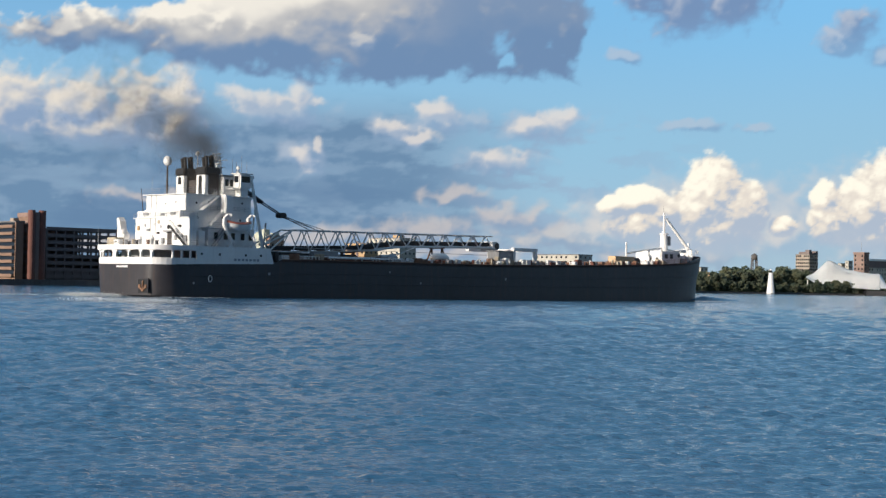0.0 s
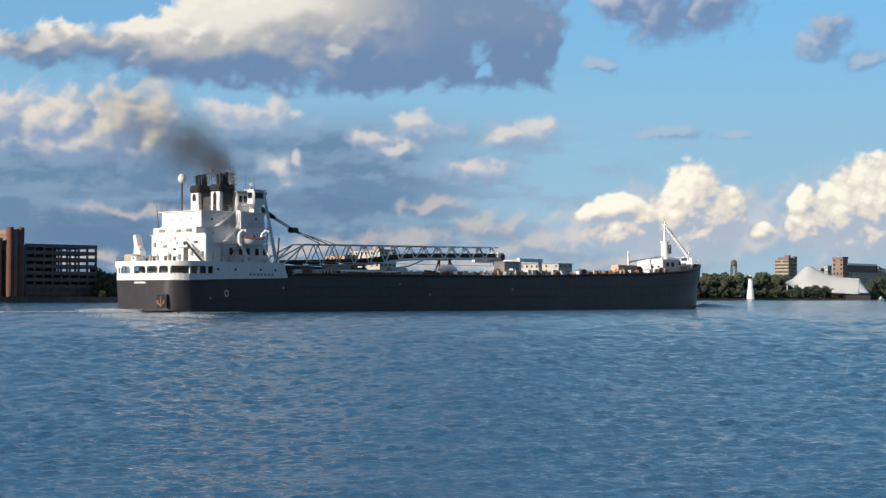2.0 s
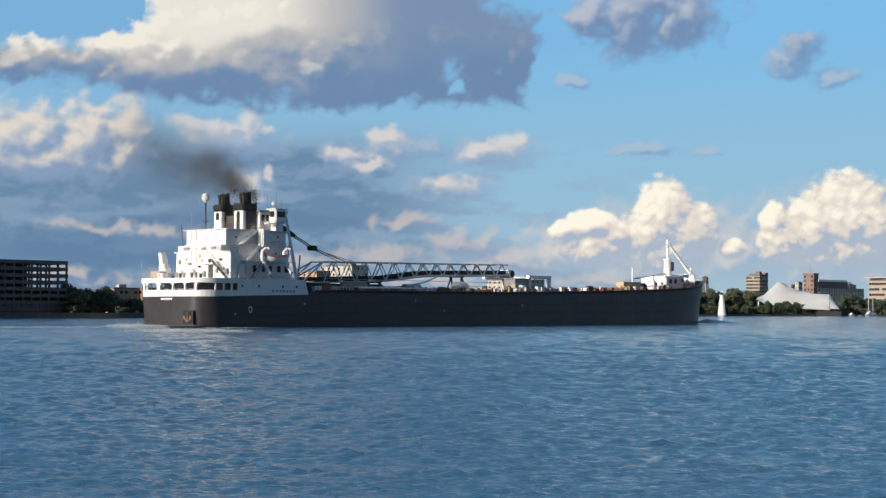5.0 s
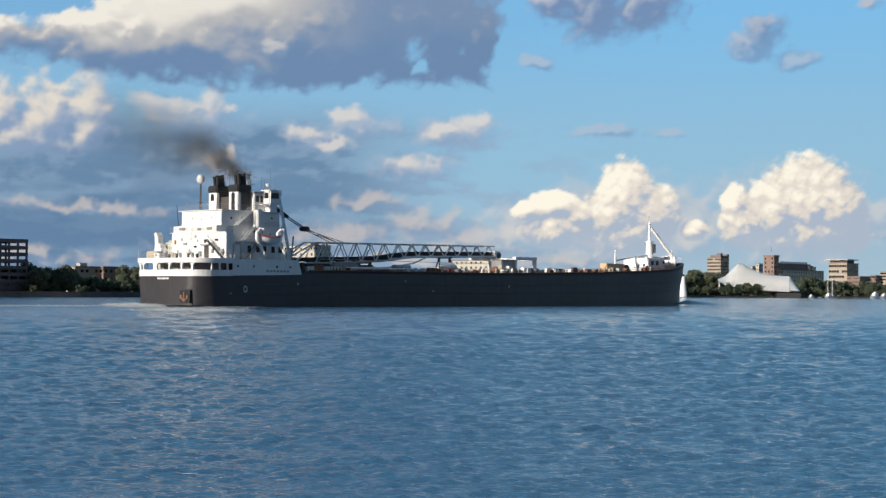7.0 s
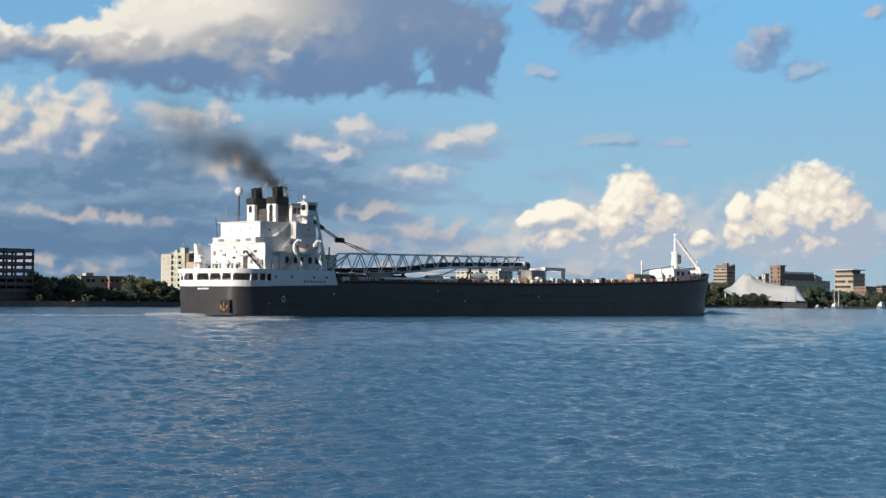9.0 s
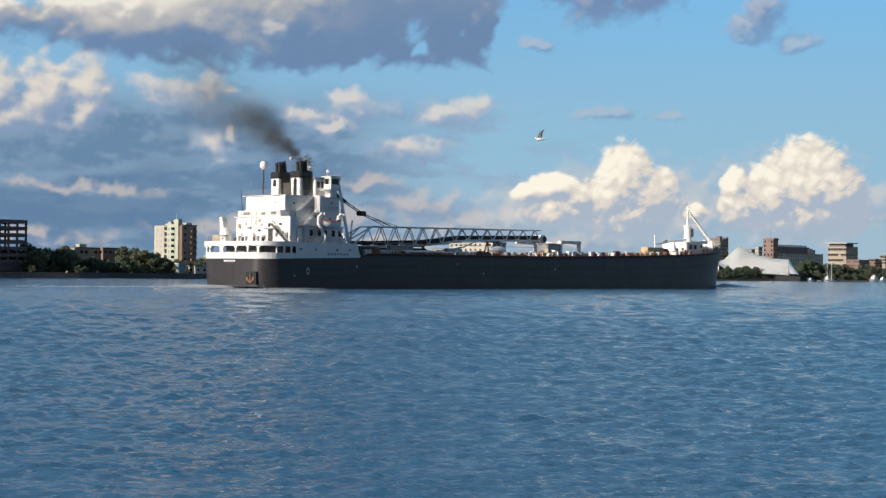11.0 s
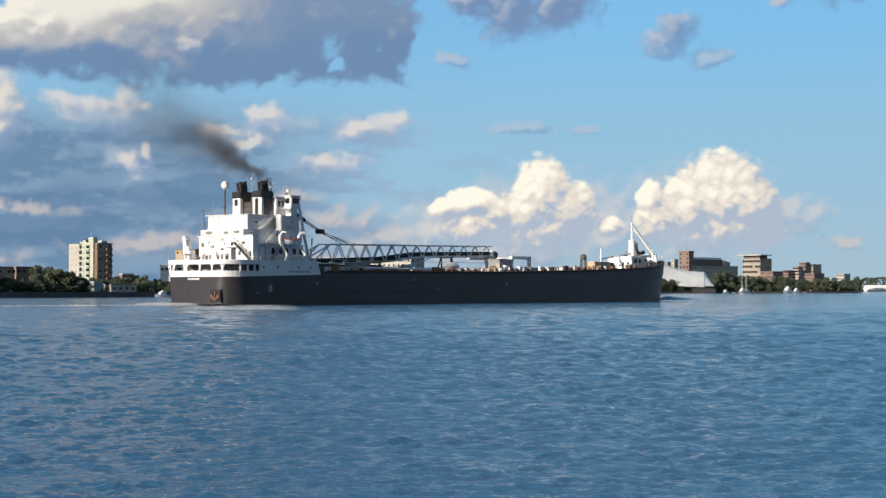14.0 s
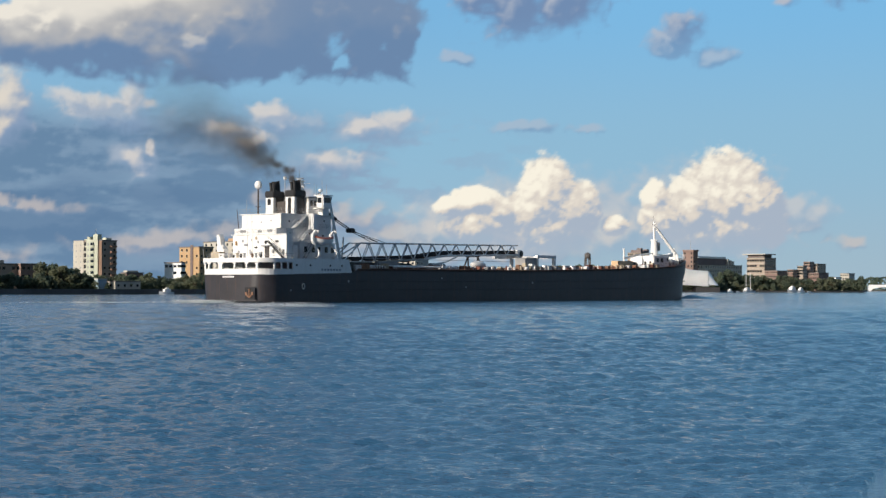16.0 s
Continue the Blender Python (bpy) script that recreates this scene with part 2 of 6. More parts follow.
def sheet(name, verts, quads, material):
    me = bpy.data.meshes.new(name)
    me.vertices.add(len(verts))
    me.vertices.foreach_set("co", verts.astype(np.float32).ravel())
    me.loops.add(quads.size)
    me.loops.foreach_set("vertex_index", quads.astype(np.int32).ravel())
    me.polygons.add(len(quads))
    me.polygons.foreach_set("loop_start", np.arange(0, quads.size, 4, dtype=np.int32))
    me.update(calc_edges=True)
    me.validate()
    me.polygons.foreach_set("use_smooth", np.ones(len(quads), bool))
    me.materials.append(material)
    return new(name, me)


def grid_quads(rows, cols):
    i = np.arange(rows * cols).reshape(rows, cols)
    return np.stack([i[:-1, :-1], i[:-1, 1:], i[1:, 1:], i[1:, :-1]], -1).reshape(-1, 4)


def make_water():
    radius = [5.0, 8.0, 12.0, 16.0, 20.0]
    while radius[-1] < 4990:
        r = radius[-1]
        radius.append(min(4990.0, r * (1.0027 if r < 130 else 1.006 if r < 520 else 1.03 if r < 900 else 1.15)))
    radius = np.array(radius)
    az = np.radians(np.concatenate([np.linspace(-180, -20, 16)[:-1], np.linspace(-20, 27, 640), np.linspace(27, 180, 16)[1:]]))
    rr, aa = np.meshgrid(radius, az, indexing="ij")
    x, y = rr * np.sin(aa), rr * np.cos(aa)
    # Wavelengths kept grow with distance from the eye; none outside its view.
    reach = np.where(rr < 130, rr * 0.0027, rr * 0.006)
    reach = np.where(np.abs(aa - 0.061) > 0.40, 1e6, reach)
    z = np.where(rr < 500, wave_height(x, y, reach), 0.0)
    quads = grid_quads(*rr.shape)[:, ::-1]
    water = sheet("water", np.stack([x, y, z], -1).reshape(-1, 3), quads, M_WATER)
    return tagged(water, "blue river water ruffled by small wind waves", "water", kind="structure")


WATER = make_water()


# ---- sky backdrop: blue sky and banks of cumulus, far beyond everything ----
AZ = np.concatenate([np.linspace(-80, -19, 40)[:-1], np.linspace(-19, 26, 620), np.linspace(26, 85, 40)[1:]])
EL = np.concatenate([np.linspace(-1.5, 0, 6)[:-1], np.linspace(0, 13, 230), np.linspace(13, 60, 40)[1:]])
GA, GE = np.meshgrid(AZ, EL)


def lattice_noise(u, v, seed):
    rng = np.random.RandomState(seed)
    tab = rng.rand(256, 256)
    iu, iv = np.floor(u).astype(int), np.floor(v).astype(int)
    fu, fv = u - iu, v - iv
    fu, fv = fu * fu * fu * (fu * (6 * fu - 15) + 10), fv * fv * fv * (fv * (6 * fv - 15) + 10)
    t = lambda a, b: tab[a % 256, b % 256]
    return (t(iu, iv) * (1 - fu) + t(iu + 1, iv) * fu) * (1 - fv) + (t(iu, iv + 1) * (1 - fu) + t(iu + 1, iv + 1) * fu) * fv


def fbm(u, v, seed, octaves=5, gain=0.5, billow=False):
    """Noise of several scales; each is turned against the last, so that no grid shows."""
    out, amp, total = 0, 1.0, 0.0
    for o in range(octaves):
        c, w = math.cos(0.7 + 1.1 * o), math.sin(0.7 + 1.1 * o)
        k = 2.03 ** o
        n = lattice_noise((u * c - v * w) * k + 17.3 * o, (u * w + v * c) * k + 9.1 * o, seed + o)
        out = out + amp * (np.abs(2 * n - 1) if billow else n)
        total += amp
        amp *= gain
    return out / total


WARP_A = (fbm(GA * 0.9, GE * 0.9, 3) - 0.5) * 0.9 + (fbm(GA * 2.4, GE * 2.4, 31, 3) - 0.5) * 0.3
WARP_E = (fbm(GA * 0.9, GE * 0.9, 4) - 0.5) * 0.7 + (fbm(GA * 2.4, GE * 2.4, 41, 3) - 0.5) * 0.3
PUFFS = fbm(GA * 1.05, GE * 1.25, 8, 5, 0.46, billow=True)
WISPS = fbm(GA * 0.5, GE * 1.6, 12, 6, 0.55)


class CloudLayer:
    """Clouds of one kind: rounded lumps joined into one field, broken up by noise."""

    def __init__(self, warp=1.0):
        self.field = np.full_like(GA, -3.0)
        self.warp = warp

    def lump(self, az, el, ra, re, base=None):
        d = np.sqrt(((GA + WARP_A * self.warp - az) / ra) ** 2 + ((GE + WARP_E * self.warp - el) / re) ** 2)
        f = 1.0 - d
        if base is not None:
            f = np.minimum(f, (GE + WARP_E * 0.4 - base) / (0.5 * re))
        self.field = np.maximum(self.field, f)
        return self


def soft(x, a, b):
    t = np.clip((x - a) / (b - a), 0, 1)
    return t * t * (3 - 2 * t)


def shifted(f, da, de):
    """The field a little way towards the light (left and up)."""
    ia = np.interp(AZ + da, AZ, np.arange(len(AZ)))
    ie = np.interp(EL + de, EL, np.arange(len(EL)))
    a0, e0 = ia.astype(int).clip(0, len(AZ) - 2), ie.astype(int).clip(0, len(EL) - 2)
    ta, te = (ia - a0)[None, :], (ie - e0)[:, None]
    r0 = f[e0][:, a0] * (1 - ta) + f[e0][:, a0 + 1] * ta
    r1 = f[e0 + 1][:, a0] * (1 - ta) + f[e0 + 1][:, a0 + 1] * ta
    return r0 * (1 - te) + r1 * te


def srgb(*c):
    return np.array([((v / 255 + 0.055) / 1.055) ** 2.4 if v > 10 else v / 255 / 12.92 for v in c])


def blend(img, alpha, colour):
    return img * (1 - alpha[..., None]) + colour * alpha[..., None]


def between(t, a, b):
    return a + (b - a) * t[..., None]


CAULI = fbm(GA * 2.3, GE * 2.7, 208, 4, 0.5, billow=True)
FINE = fbm(GA * 3.2, GE * 3.6, 77, 4, 0.6)


def cumulus(img, layer, lit, grey, rough=0.8, edge=(-0.05, 0.4), tone_at=(-0.2, 0.45), lift=None, strength=1.0, reach=0.32, knobs=0.0):
    """Lay a field of cumulus over the sky: crowns towards the sun lit, flanks and feet grey."""
    f = layer.field + (0.43 - PUFFS) * rough + (CAULI - 0.43) * knobs
    relief = f - shifted(f, -reach, reach) + (FINE - 0.5) * 0.10
    if lift is not None:
        relief = relief + lift
    tone = soft(relief, *tone_at)
    alpha = soft(f + (FINE - 0.5) * 0.18, *edge) * strength
    return blend(img, alpha, between(tone, grey, lit)), f


def make_sky():
    up = np.clip(GE / 11.0, 0, 1)
    right = soft(GA, -8, 14)
    img = between(soft(up, 0, 0.5), srgb(164, 190, 206), srgb(147, 191, 218))
    img = between(soft(up, 0.42, 1.0), img, between(right, srgb(122, 176, 218), srgb(126, 188, 232)))

    # thin haze cloud over the whole middle height
    thin = soft(WISPS + 0.25 * (FINE - 0.5), 0.44, 0.66) * soft(-GE, -7.0, -5.0) * soft(-GA, -12, -2)
    img = blend(img, thin * 0.65, srgb(150, 172, 198))
    # grey-blue sheet low in the west
    veil = soft(-GA, -5.0, 3.0) * soft(-GE, -7.4, -5.4) * (0.75 + 0.5 * WISPS)
    img = blend(img, np.clip(veil, 0, 0.95), between(soft(WISPS + 0.2 * (FINE - 0.5), 0.38, 0.62), srgb(126, 153, 181), srgb(104, 136, 168)))
    dark = soft(fbm(GA * 0.28 + 3, GE * 1.1, 91), 0.42, 0.6) * soft(-GA, -1.5, 5.0) * soft(-GE, -4.6, -3.2) * soft(GE, 0.9, 2.0)
    img = blend(img, dark * 0.65, srgb(97, 128, 162))

    # pale soft bars low over the horizon
    bars = CloudLayer(1.0)
    bars.lump(-4.5, 1.65, 3.4, 0.5).lump(-0.5, 2.1, 2.6, 0.6).lump(2.4, 2.6, 2.2, 0.75).lump(0.2, 3.3, 1.7, 0.45).lump(-12, 1.2, 3.5, 0.4)
    bars.lump(4.6, 1.7, 3.4, 0.9).lump(1.0, 1.2, 3.4, 0.5).lump(-10, 3.0, 3.0, 0.3).lump(19.0, 2.3, 0.8, 0.4).lump(20.6, 1.7, 0.9, 0.3).lump(8, 1.2, 4.0, 0.6)
    img, f = cumulus(img, bars, srgb(205, 196, 192), srgb(140, 158, 184), 0.9, (-0.1, 0.8), (-0.25, 0.5), None, 0.7)

    # grey bodies behind the sunlit row in the east
    body = CloudLayer(1.0)
    body.lump(9.5, 2.6, 2.9, 1.9).lump(15.5, 2.7, 3.8, 2.1).lump(12.4, 2.4, 3.0, 1.8).lump(6.6, 2.5, 2.4, 0.9).lump(18.8, 2.8, 1.6, 0.9)
    img, f = cumulus(img, body, srgb(198, 203, 208), srgb(158, 182, 204), 0.55, (-0.15, 0.6), (-0.4, 0.5), None, 0.9 * soft(GE, 0.7, 1.9))

    # soft pale feet of the sunlit row
    feet = CloudLayer(1.2)
    feet.lump(16.0, 2.0, 3.0, 1.5).lump(9.4, 2.0, 2.6, 1.2).lump(12.6, 1.9, 2.2, 0.9).lump(6.4, 2.1, 2.0, 0.8)
    img, f = cumulus(img, feet, srgb(212, 209, 206), srgb(158, 184, 205), 0.7, (-0.1, 0.75), (-0.3, 0.5), None, 0.65 * soft(GE, 0.4, 1.6), 0.3, 0.3)

    # the row of sunlit cumulus in the east
    low = CloudLayer(0.45)
    low.lump(9.9, 3.5, 1.15, 1.65).lump(9.3, 2.8, 1.25, 1.2).lump(10.8, 2.9, 1.15, 1.25).lump(9.8, 2.1, 1.9, 1.2)
    low.lump(7.2, 3.2, 1.2, 0.6).lump(6.2, 3.05, 0.7, 0.4).lump(8.2, 2.9, 0.9, 0.6).lump(13.8, 3.4, 0.6, 0.75).lump(14.2, 2.6, 1.1, 1.1).lump(7.4, 2.3, 1.6, 0.8)
    low.lump(16.4, 3.2, 2.05, 2.05).lump(15.4, 2.9, 1.5, 1.6).lump(17.4, 2.9, 1.35, 1.6).lump(16.4, 2.2, 2.4, 1.2)
    low.lump(12.3, 2.3, 0.6, 0.4)
    f = low.field * 1.5 + (CAULI - 0.40) * 0.34 + (FINE - 0.5) * 0.10
    relief = f - shifted(f, -0.16, 0.2)
    swell = low.field - shifted(low.field, -0.5, 0.6)
    tone = 0.10 + 0.46 * soft(GE, 1.4, 4.4) + 0.8 * relief + 0.35 * swell + 0.55 * (CAULI - 0.40) + 0.45 * (FINE - 0.5) - 0.15 * soft(GA, 16.8, 18.6)
    shade = between(soft(tone, 0.05, 0.55), srgb(172, 185, 202), srgb(226, 217, 206))
    shade = between(soft(tone, 0.48, 1.05), shade, srgb(255, 248, 231))
    img = blend(img, soft(f, -0.02, 0.26) * (0.2 + 0.8 * soft(GE + 0.9 * (WISPS - 0.5), 0.9, 2.3)), shade)

    # scattered small cumulus in the middle height, with grey skirts
    skirt = CloudLayer(1.0)
    skirt.lump(0.0, 6.1, 1.7, 0.6).lump(3.4, 5.9, 2.2, 0.6).lump(2.0, 4.6, 2.0, 0.6).lump(-1.6, 5.6, 1.6, 0.6).lump(-6.0, 6.4, 2.2, 0.8).lump(-5.2, 4.7, 0.9, 0.8)
    img, f = cumulus(img, skirt, srgb(176, 188, 204), srgb(140, 164, 194), 0.8, (-0.1, 0.8), (-0.3, 0.5), None, 0.75)
    mid = CloudLayer(0.8)
    mid.lump(-0.4, 6.4, 0.85, 0.42).lump(4.2, 6.25, 0.75, 0.5).lump(3.2, 5.95, 0.9, 0.3).lump(2.1, 4.75, 1.1, 0.4).lump(-1.9, 5.8, 0.7, 0.25)
    mid.lump(-5.15, 4.6, 0.4, 0.5).lump(-4.7, 5.2, 0.3, 0.4).lump(-6.6, 6.8, 1.0, 0.5).lump(-5.5, 6.95, 0.8, 0.5).lump(-7.4, 6.75, 0.9, 0.55).lump(-4.6, 6.7, 0.5, 0.3).lump(-1.0, 5.5, 1.0, 0.25)
    img, f = cumulus(img, mid, srgb(228, 220, 212), srgb(166, 180, 200), 0.9, (-0.1, 0.6), (-0.45, 0.55), None, 0.72, 0.24)

    # towering cumulus in the west
    west = CloudLayer(1.0)
    west.lump(-11.2, 6.2, 1.5, 1.6).lump(-9.8, 6.3, 1.2, 1.8).lump(-13.4, 6.2, 1.8, 1.4).lump(-12.3, 5.4, 3.0, 0.9).lump(-16.0, 6.0, 2.0, 1.6)
    img, f = cumulus(img, west, srgb(232, 222, 208), srgb(140, 162, 192), 0.8, (-0.1, 0.6), (-0.4, 0.6), 0.12 * (GE - 6.3), 0.92 * soft(GE, 4.2, 5.6))

    # the great flat-based cloud overhead
    top = CloudLayer(1.0)
    top.lump(-8.5, 9.2, 5.0, 1.7).lump(-5.5, 10.2, 5.0, 3.0).lump(-1.0, 9.6, 5.4, 3.0).lump(2.0, 9.8, 3.4, 2.6).lump(-3, 12.5, 8.0, 3.5).lump(-13.5, 9.0, 3.6, 0.9)
    top.lump(3.6, 8.3, 1.2, 0.9).lump(4.3, 9.3, 0.9, 1.4).lump(-16.5, 11.5, 2.5, 1.6)
    base_line = 7.45 + 0.2 * np.sin(GA * 0.55 + 0.6) + (PUFFS - 0.43) * 0.7 + 0.75 * soft(-GA, 7.5, 13) + 0.25 * soft(GA, 1.5, 4.5)
    f = np.minimum(top.field * 1.2 + (0.43 - PUFFS) * 0.7, (GE - base_line) * 1.1)
    hole = CloudLayer(0.9).lump(2.0, 9.15, 0.75, 0.95).lump(2.35, 8.3, 0.5, 0.4).field
    f = f - 0.75 * soft(hole + 0.8 * (0.43 - PUFFS) + 0.3 * (FINE - 0.5), -0.1, 0.7)
    upper = np.interp(GA, [-30, -15.6, -12.8, -10.2, -9.3, -8.6], [8.4, 9.1, 9.9, 10.1, 10.7, 15.0]) + (0.43 - PUFFS) * 0.9
    f = np.minimum(f, (upper - GE) * 1.6 + (FINE - 0.5) * 0.3)
    relief = f - shifted(f, -0.4, 0.35) + (FINE - 0.5) * 0.1
    crown = soft(GE + 2.2 * (fbm(GA * 0.45, GE * 0.7, 140, 4, 0.5) - 0.5) + 0.5 * (0.43 - PUFFS), 7.7, 10.3)
    sunny = soft(-GA, -0.8, 5.2)
    tone = np.clip(1.0 * crown * (0.2 + 0.8 * sunny) + soft(relief, 0.1, 0.8) * 0.4 * (0.4 + 0.6 * sunny) - 0.08, 0, 1)
    colour = between(soft(tone, 0, 0.55), srgb(110, 139, 175), srgb(182, 183, 186))
    colour = between(soft(tone, 0.45, 1.1), colour, srgb(244, 238, 226))
    img = blend(img, soft(f + (FINE - 0.5) * 0.2, -0.12, 0.42), colour)
    spot = CloudLayer(0.8).lump(-3.2, 8.85, 0.7, 0.45)
    img, f2 = cumulus(img, spot, srgb(228, 222, 212), srgb(140, 160, 188), 0.8, (0.0, 0.6), (-0.2, 0.5), None, 0.5, 0.2)

    # the darker cloud beside it and stray scraps
    east = CloudLayer(1.0)
    east.lump(8.6, 10.4, 2.0, 1.3).lump(10.4, 10.5, 2.0, 1.1).lump(7.3, 10.7, 1.4, 1.2).lump(9.6, 11.6, 3.2, 1.6)
    east.lump(14.9, 9.5, 0.9, 0.9).lump(16.1, 8.5, 0.9, 0.45).lump(6.5, 8.55, 0.6, 0.35).lump(14.3, 8.9, 0.8, 0.5).lump(21, 10.9, 1.6, 0.7)
    east.lump(8.9, 5.95, 1.5, 0.28).lump(11.5, 5.85, 0.8, 0.22).lump(18.5, 10.3, 0.6, 0.4)
    img, f = cumulus(img, east, srgb(182, 190, 204), srgb(116, 144, 182), 0.85, (-0.1, 0.6), (-0.1, 0.9), 0.35 * soft(GE, 10.3, 11.2), 0.55 + 0.45 * soft(GE, 8.0, 10.2))

    # the rest of the sky, past the view: broken cloud of the same kind
    away = soft(GE, 12.5, 18) + soft(-GA, 20, 30) + soft(GA, 27, 38)
    rest = soft(fbm(GA * 0.13, GE * 0.2, 60), 0.5, 0.62) * np.clip(away, 0, 1)
    img = blend(img, rest * 0.8, srgb(170, 178, 190))

    rad = 4700.0
    a, e = np.radians(GA), np.radians(GE)
    v = np.stack([rad * np.cos(e) * np.sin(a), rad * np.cos(e) * np.cos(a), rad * np.sin(e)], -1).reshape(-1, 3)
    k = Nodes("cloudy_sky")
    att = k.add("ShaderNodeAttribute")
    att.attribute_name = "sky_colour"
    em = k.add("ShaderNodeEmission", Strength=1.0)
    k.link(att.outputs["Color"], em.inputs["Color"])
    k.link(em.outputs[0], k.out.inputs["Surface"])
    ob = sheet("backdrop", v, grid_quads(*GA.shape), k.mat)
    col = ob.data.attributes.new("sky_colour", "FLOAT_COLOR", "POINT")
    rgba = np.concatenate([img.reshape(-1, 3), np.ones((img.size // 3, 1))], 1)
    col.data.foreach_set("color", rgba.astype(np.float32).ravel())
    return tagged(ob, "blue evening sky with sunlit cumulus and flat-based grey cloud", "sky", kind="structure")


make_sky()


# ---- the ship: x forward from the stern, y to port, z up from the water ----
HALF, LENGTH = 10.35, 188.4


def sheer(x):
    """Height of the black hull's upper edge."""
    return float(np.interp(x, [0, 3, 28, 30.5, 38, 95, 137, 160, 172, 189], [5.8, 5.85, 6.4, 7.35, 7.45, 7.65, 8.5, 9.2, 9.8, 11.4]))


def half_beam(x, level):
    """Half the hull's breadth at x; level 0 at the keel line shown, 1 at the deck."""
    back = 4.6
    if x < back:
        u = 1 - x / back
        return HALF - 3.4 + 3.4 * math.sqrt(max(0.0, 1 - u * u)) - (1 - level) * 0.7 * u
    fore = 23 + 4 * (1 - level)
    if x > LENGTH - fore:
        u = (x - (LENGTH - fore)) / fore
        stem = 1 - u ** (2.6 if level > 0.5 else 2.1)
        return max(0.12, HALF * stem ** 0.62)
    return HALF


def stations():
    xs = [0, 0.15, 0.5, 1, 1.7, 2.6, 3.6, 4.6, 8, 14, 20, 26, 28, 30.5, 34]
    xs += list(range(40, 164, 6)) + [164, 167, 170, 173, 176, 178.5, 181, 183, 185, 186.5, 187.2, 187.9, 188.4]
    return xs


def make_hull(ship):
    bm = bmesh.new()
    levels = [-0.25, 0.0, 0.25, 0.5, 0.75, 1.0]
    xs = stations()
    grid = {}
    for side in (1, -1):
        for i, x in enumerate(xs):
            for j, lv in enumerate(levels):
                rake = (1 - max(lv, 0)) * -1.1 * max(0, (x - 173) / 16) ** 2
                grid[side, i, j] = bm.verts.new((x + rake, side * half_beam(x, lv), sheer(x) * lv if lv >= 0 else -1.6 * min(1.0, max(0.02, (x - 1.5) / 7))))
    for side in (1, -1):
        for i in range(len(xs) - 1):
            for j in range(len(levels) - 1):
                q = [grid[side, i, j], grid[side, i + 1, j], grid[side, i + 1, j + 1], grid[side, i, j + 1]]
                bm.faces.new(q if side < 0 else q[::-1])
    n = len(xs) - 1
    for j in range(len(levels) - 1):
        bm.faces.new([grid[1, 0, j], grid[-1, 0, j], grid[-1, 0, j + 1], grid[1, 0, j + 1]])
        bm.faces.new([grid[-1, n, j], grid[1, n, j], grid[1, n, j + 1], grid[-1, n, j + 1]])
    hull = smooth(part("hull", bm, M_HULL, ship, "black-painted steel hull with rust runs"))
    hull.data.set_sharp_from_angle(angle=radians(40))
    # rubbing strakes, plate seams and the deck edge
    for z in (0.62, 0.36):
        bm = bmesh.new()
        chain(bm, [(x, -half_beam(x, z) - 0.03, sheer(x) * z) for x in xs if 5 < x < 178], 0.05, 4)
        part("plate_seam", bm, M_HULL, hull)
    bm = bmesh.new()
    chain(bm, [(x, -half_beam(x, 1) - 0.02, sheer(x)) for x in xs if 30 < x < 183], 0.11, 6)
    part("deck_edge", bm, M_RUST, hull, "rust-streaked deck edge bar")
    bm = bmesh.new()
    line = [x for x in xs if 30 < x < 184]
    up = [bm.verts.new((x, -half_beam(x, 1) - 0.05, sheer(x) - 0.02)) for x in line]
    dn = [bm.verts.new((x, -half_beam(x, 0.93) - 0.05, sheer(x) - 0.5)) for x in line]
    for i in range(len(line) - 1):
        bm.faces.new((dn[i], dn[i + 1], up[i + 1], up[i]))
    bmesh.ops.solidify(bm, geom=bm.faces[:], thickness=0.04)
    part("sheer_strake", bm, M_STRAKE, hull, "rust-stained upper strake of the hull")
    # main deck
    bm = bmesh.new()
    pts = [x for x in xs if 30.5 <= x <= 187]
    a = [bm.verts.new((x, half_beam(x, 1) - 0.1, sheer(x) - 0.35)) for x in pts]
    b = [bm.verts.new((x, -half_beam(x, 1) + 0.1, sheer(x) - 0.35)) for x in pts]
    for i in range(len(pts) - 1):
        bm.faces.new((a[i], b[i], b[i + 1], a[i + 1]))
    part("main_deck", bm, M_DECK, ship, "red-oxide painted weather deck")
    # recess in the stern for the anchor
    pocket = part("anchor_recess", block(-0.06, 0.2, -8.0, -5.2, 0.5, 3.0), M_BLACK, ship, "dark recess in the stern plating")
    bm = bmesh.new()
    tube(bm, (-0.18, -6.6, 0.9), (-0.18, -6.6, 2.7), 0.16)
    tube(bm, (-0.18, -7.6, 1.6), (-0.18, -6.6, 0.8), 0.17)
    tube(bm, (-0.18, -5.6, 1.6), (-0.18, -6.6, 0.8), 0.17)
    box(bm, -0.3, -0.1, -7.8, -7.3, 1.3, 2.0)
    box(bm, -0.3, -0.1, -5.9, -5.4, 1.3, 2.0)
    part("anchor", bm, M_RUST, pocket, "rusty stockless stern anchor")
    bm = bmesh.new()
    for x0, x1, y0, y1, z0, z1 in ((-0.12, 0, -8.2, -8.0, 0.4, 3.1), (-0.12, 0, -5.2, -5.0, 0.4, 3.1), (-0.12, 0, -8.2, -5.0, 3.0, 3.15)):
        box(bm, x0, x1, y0, y1, z0, z1)
    part("recess_frame", bm, M_HULL, pocket)
    # round draught badge and load marks
    bm = bmesh.new()
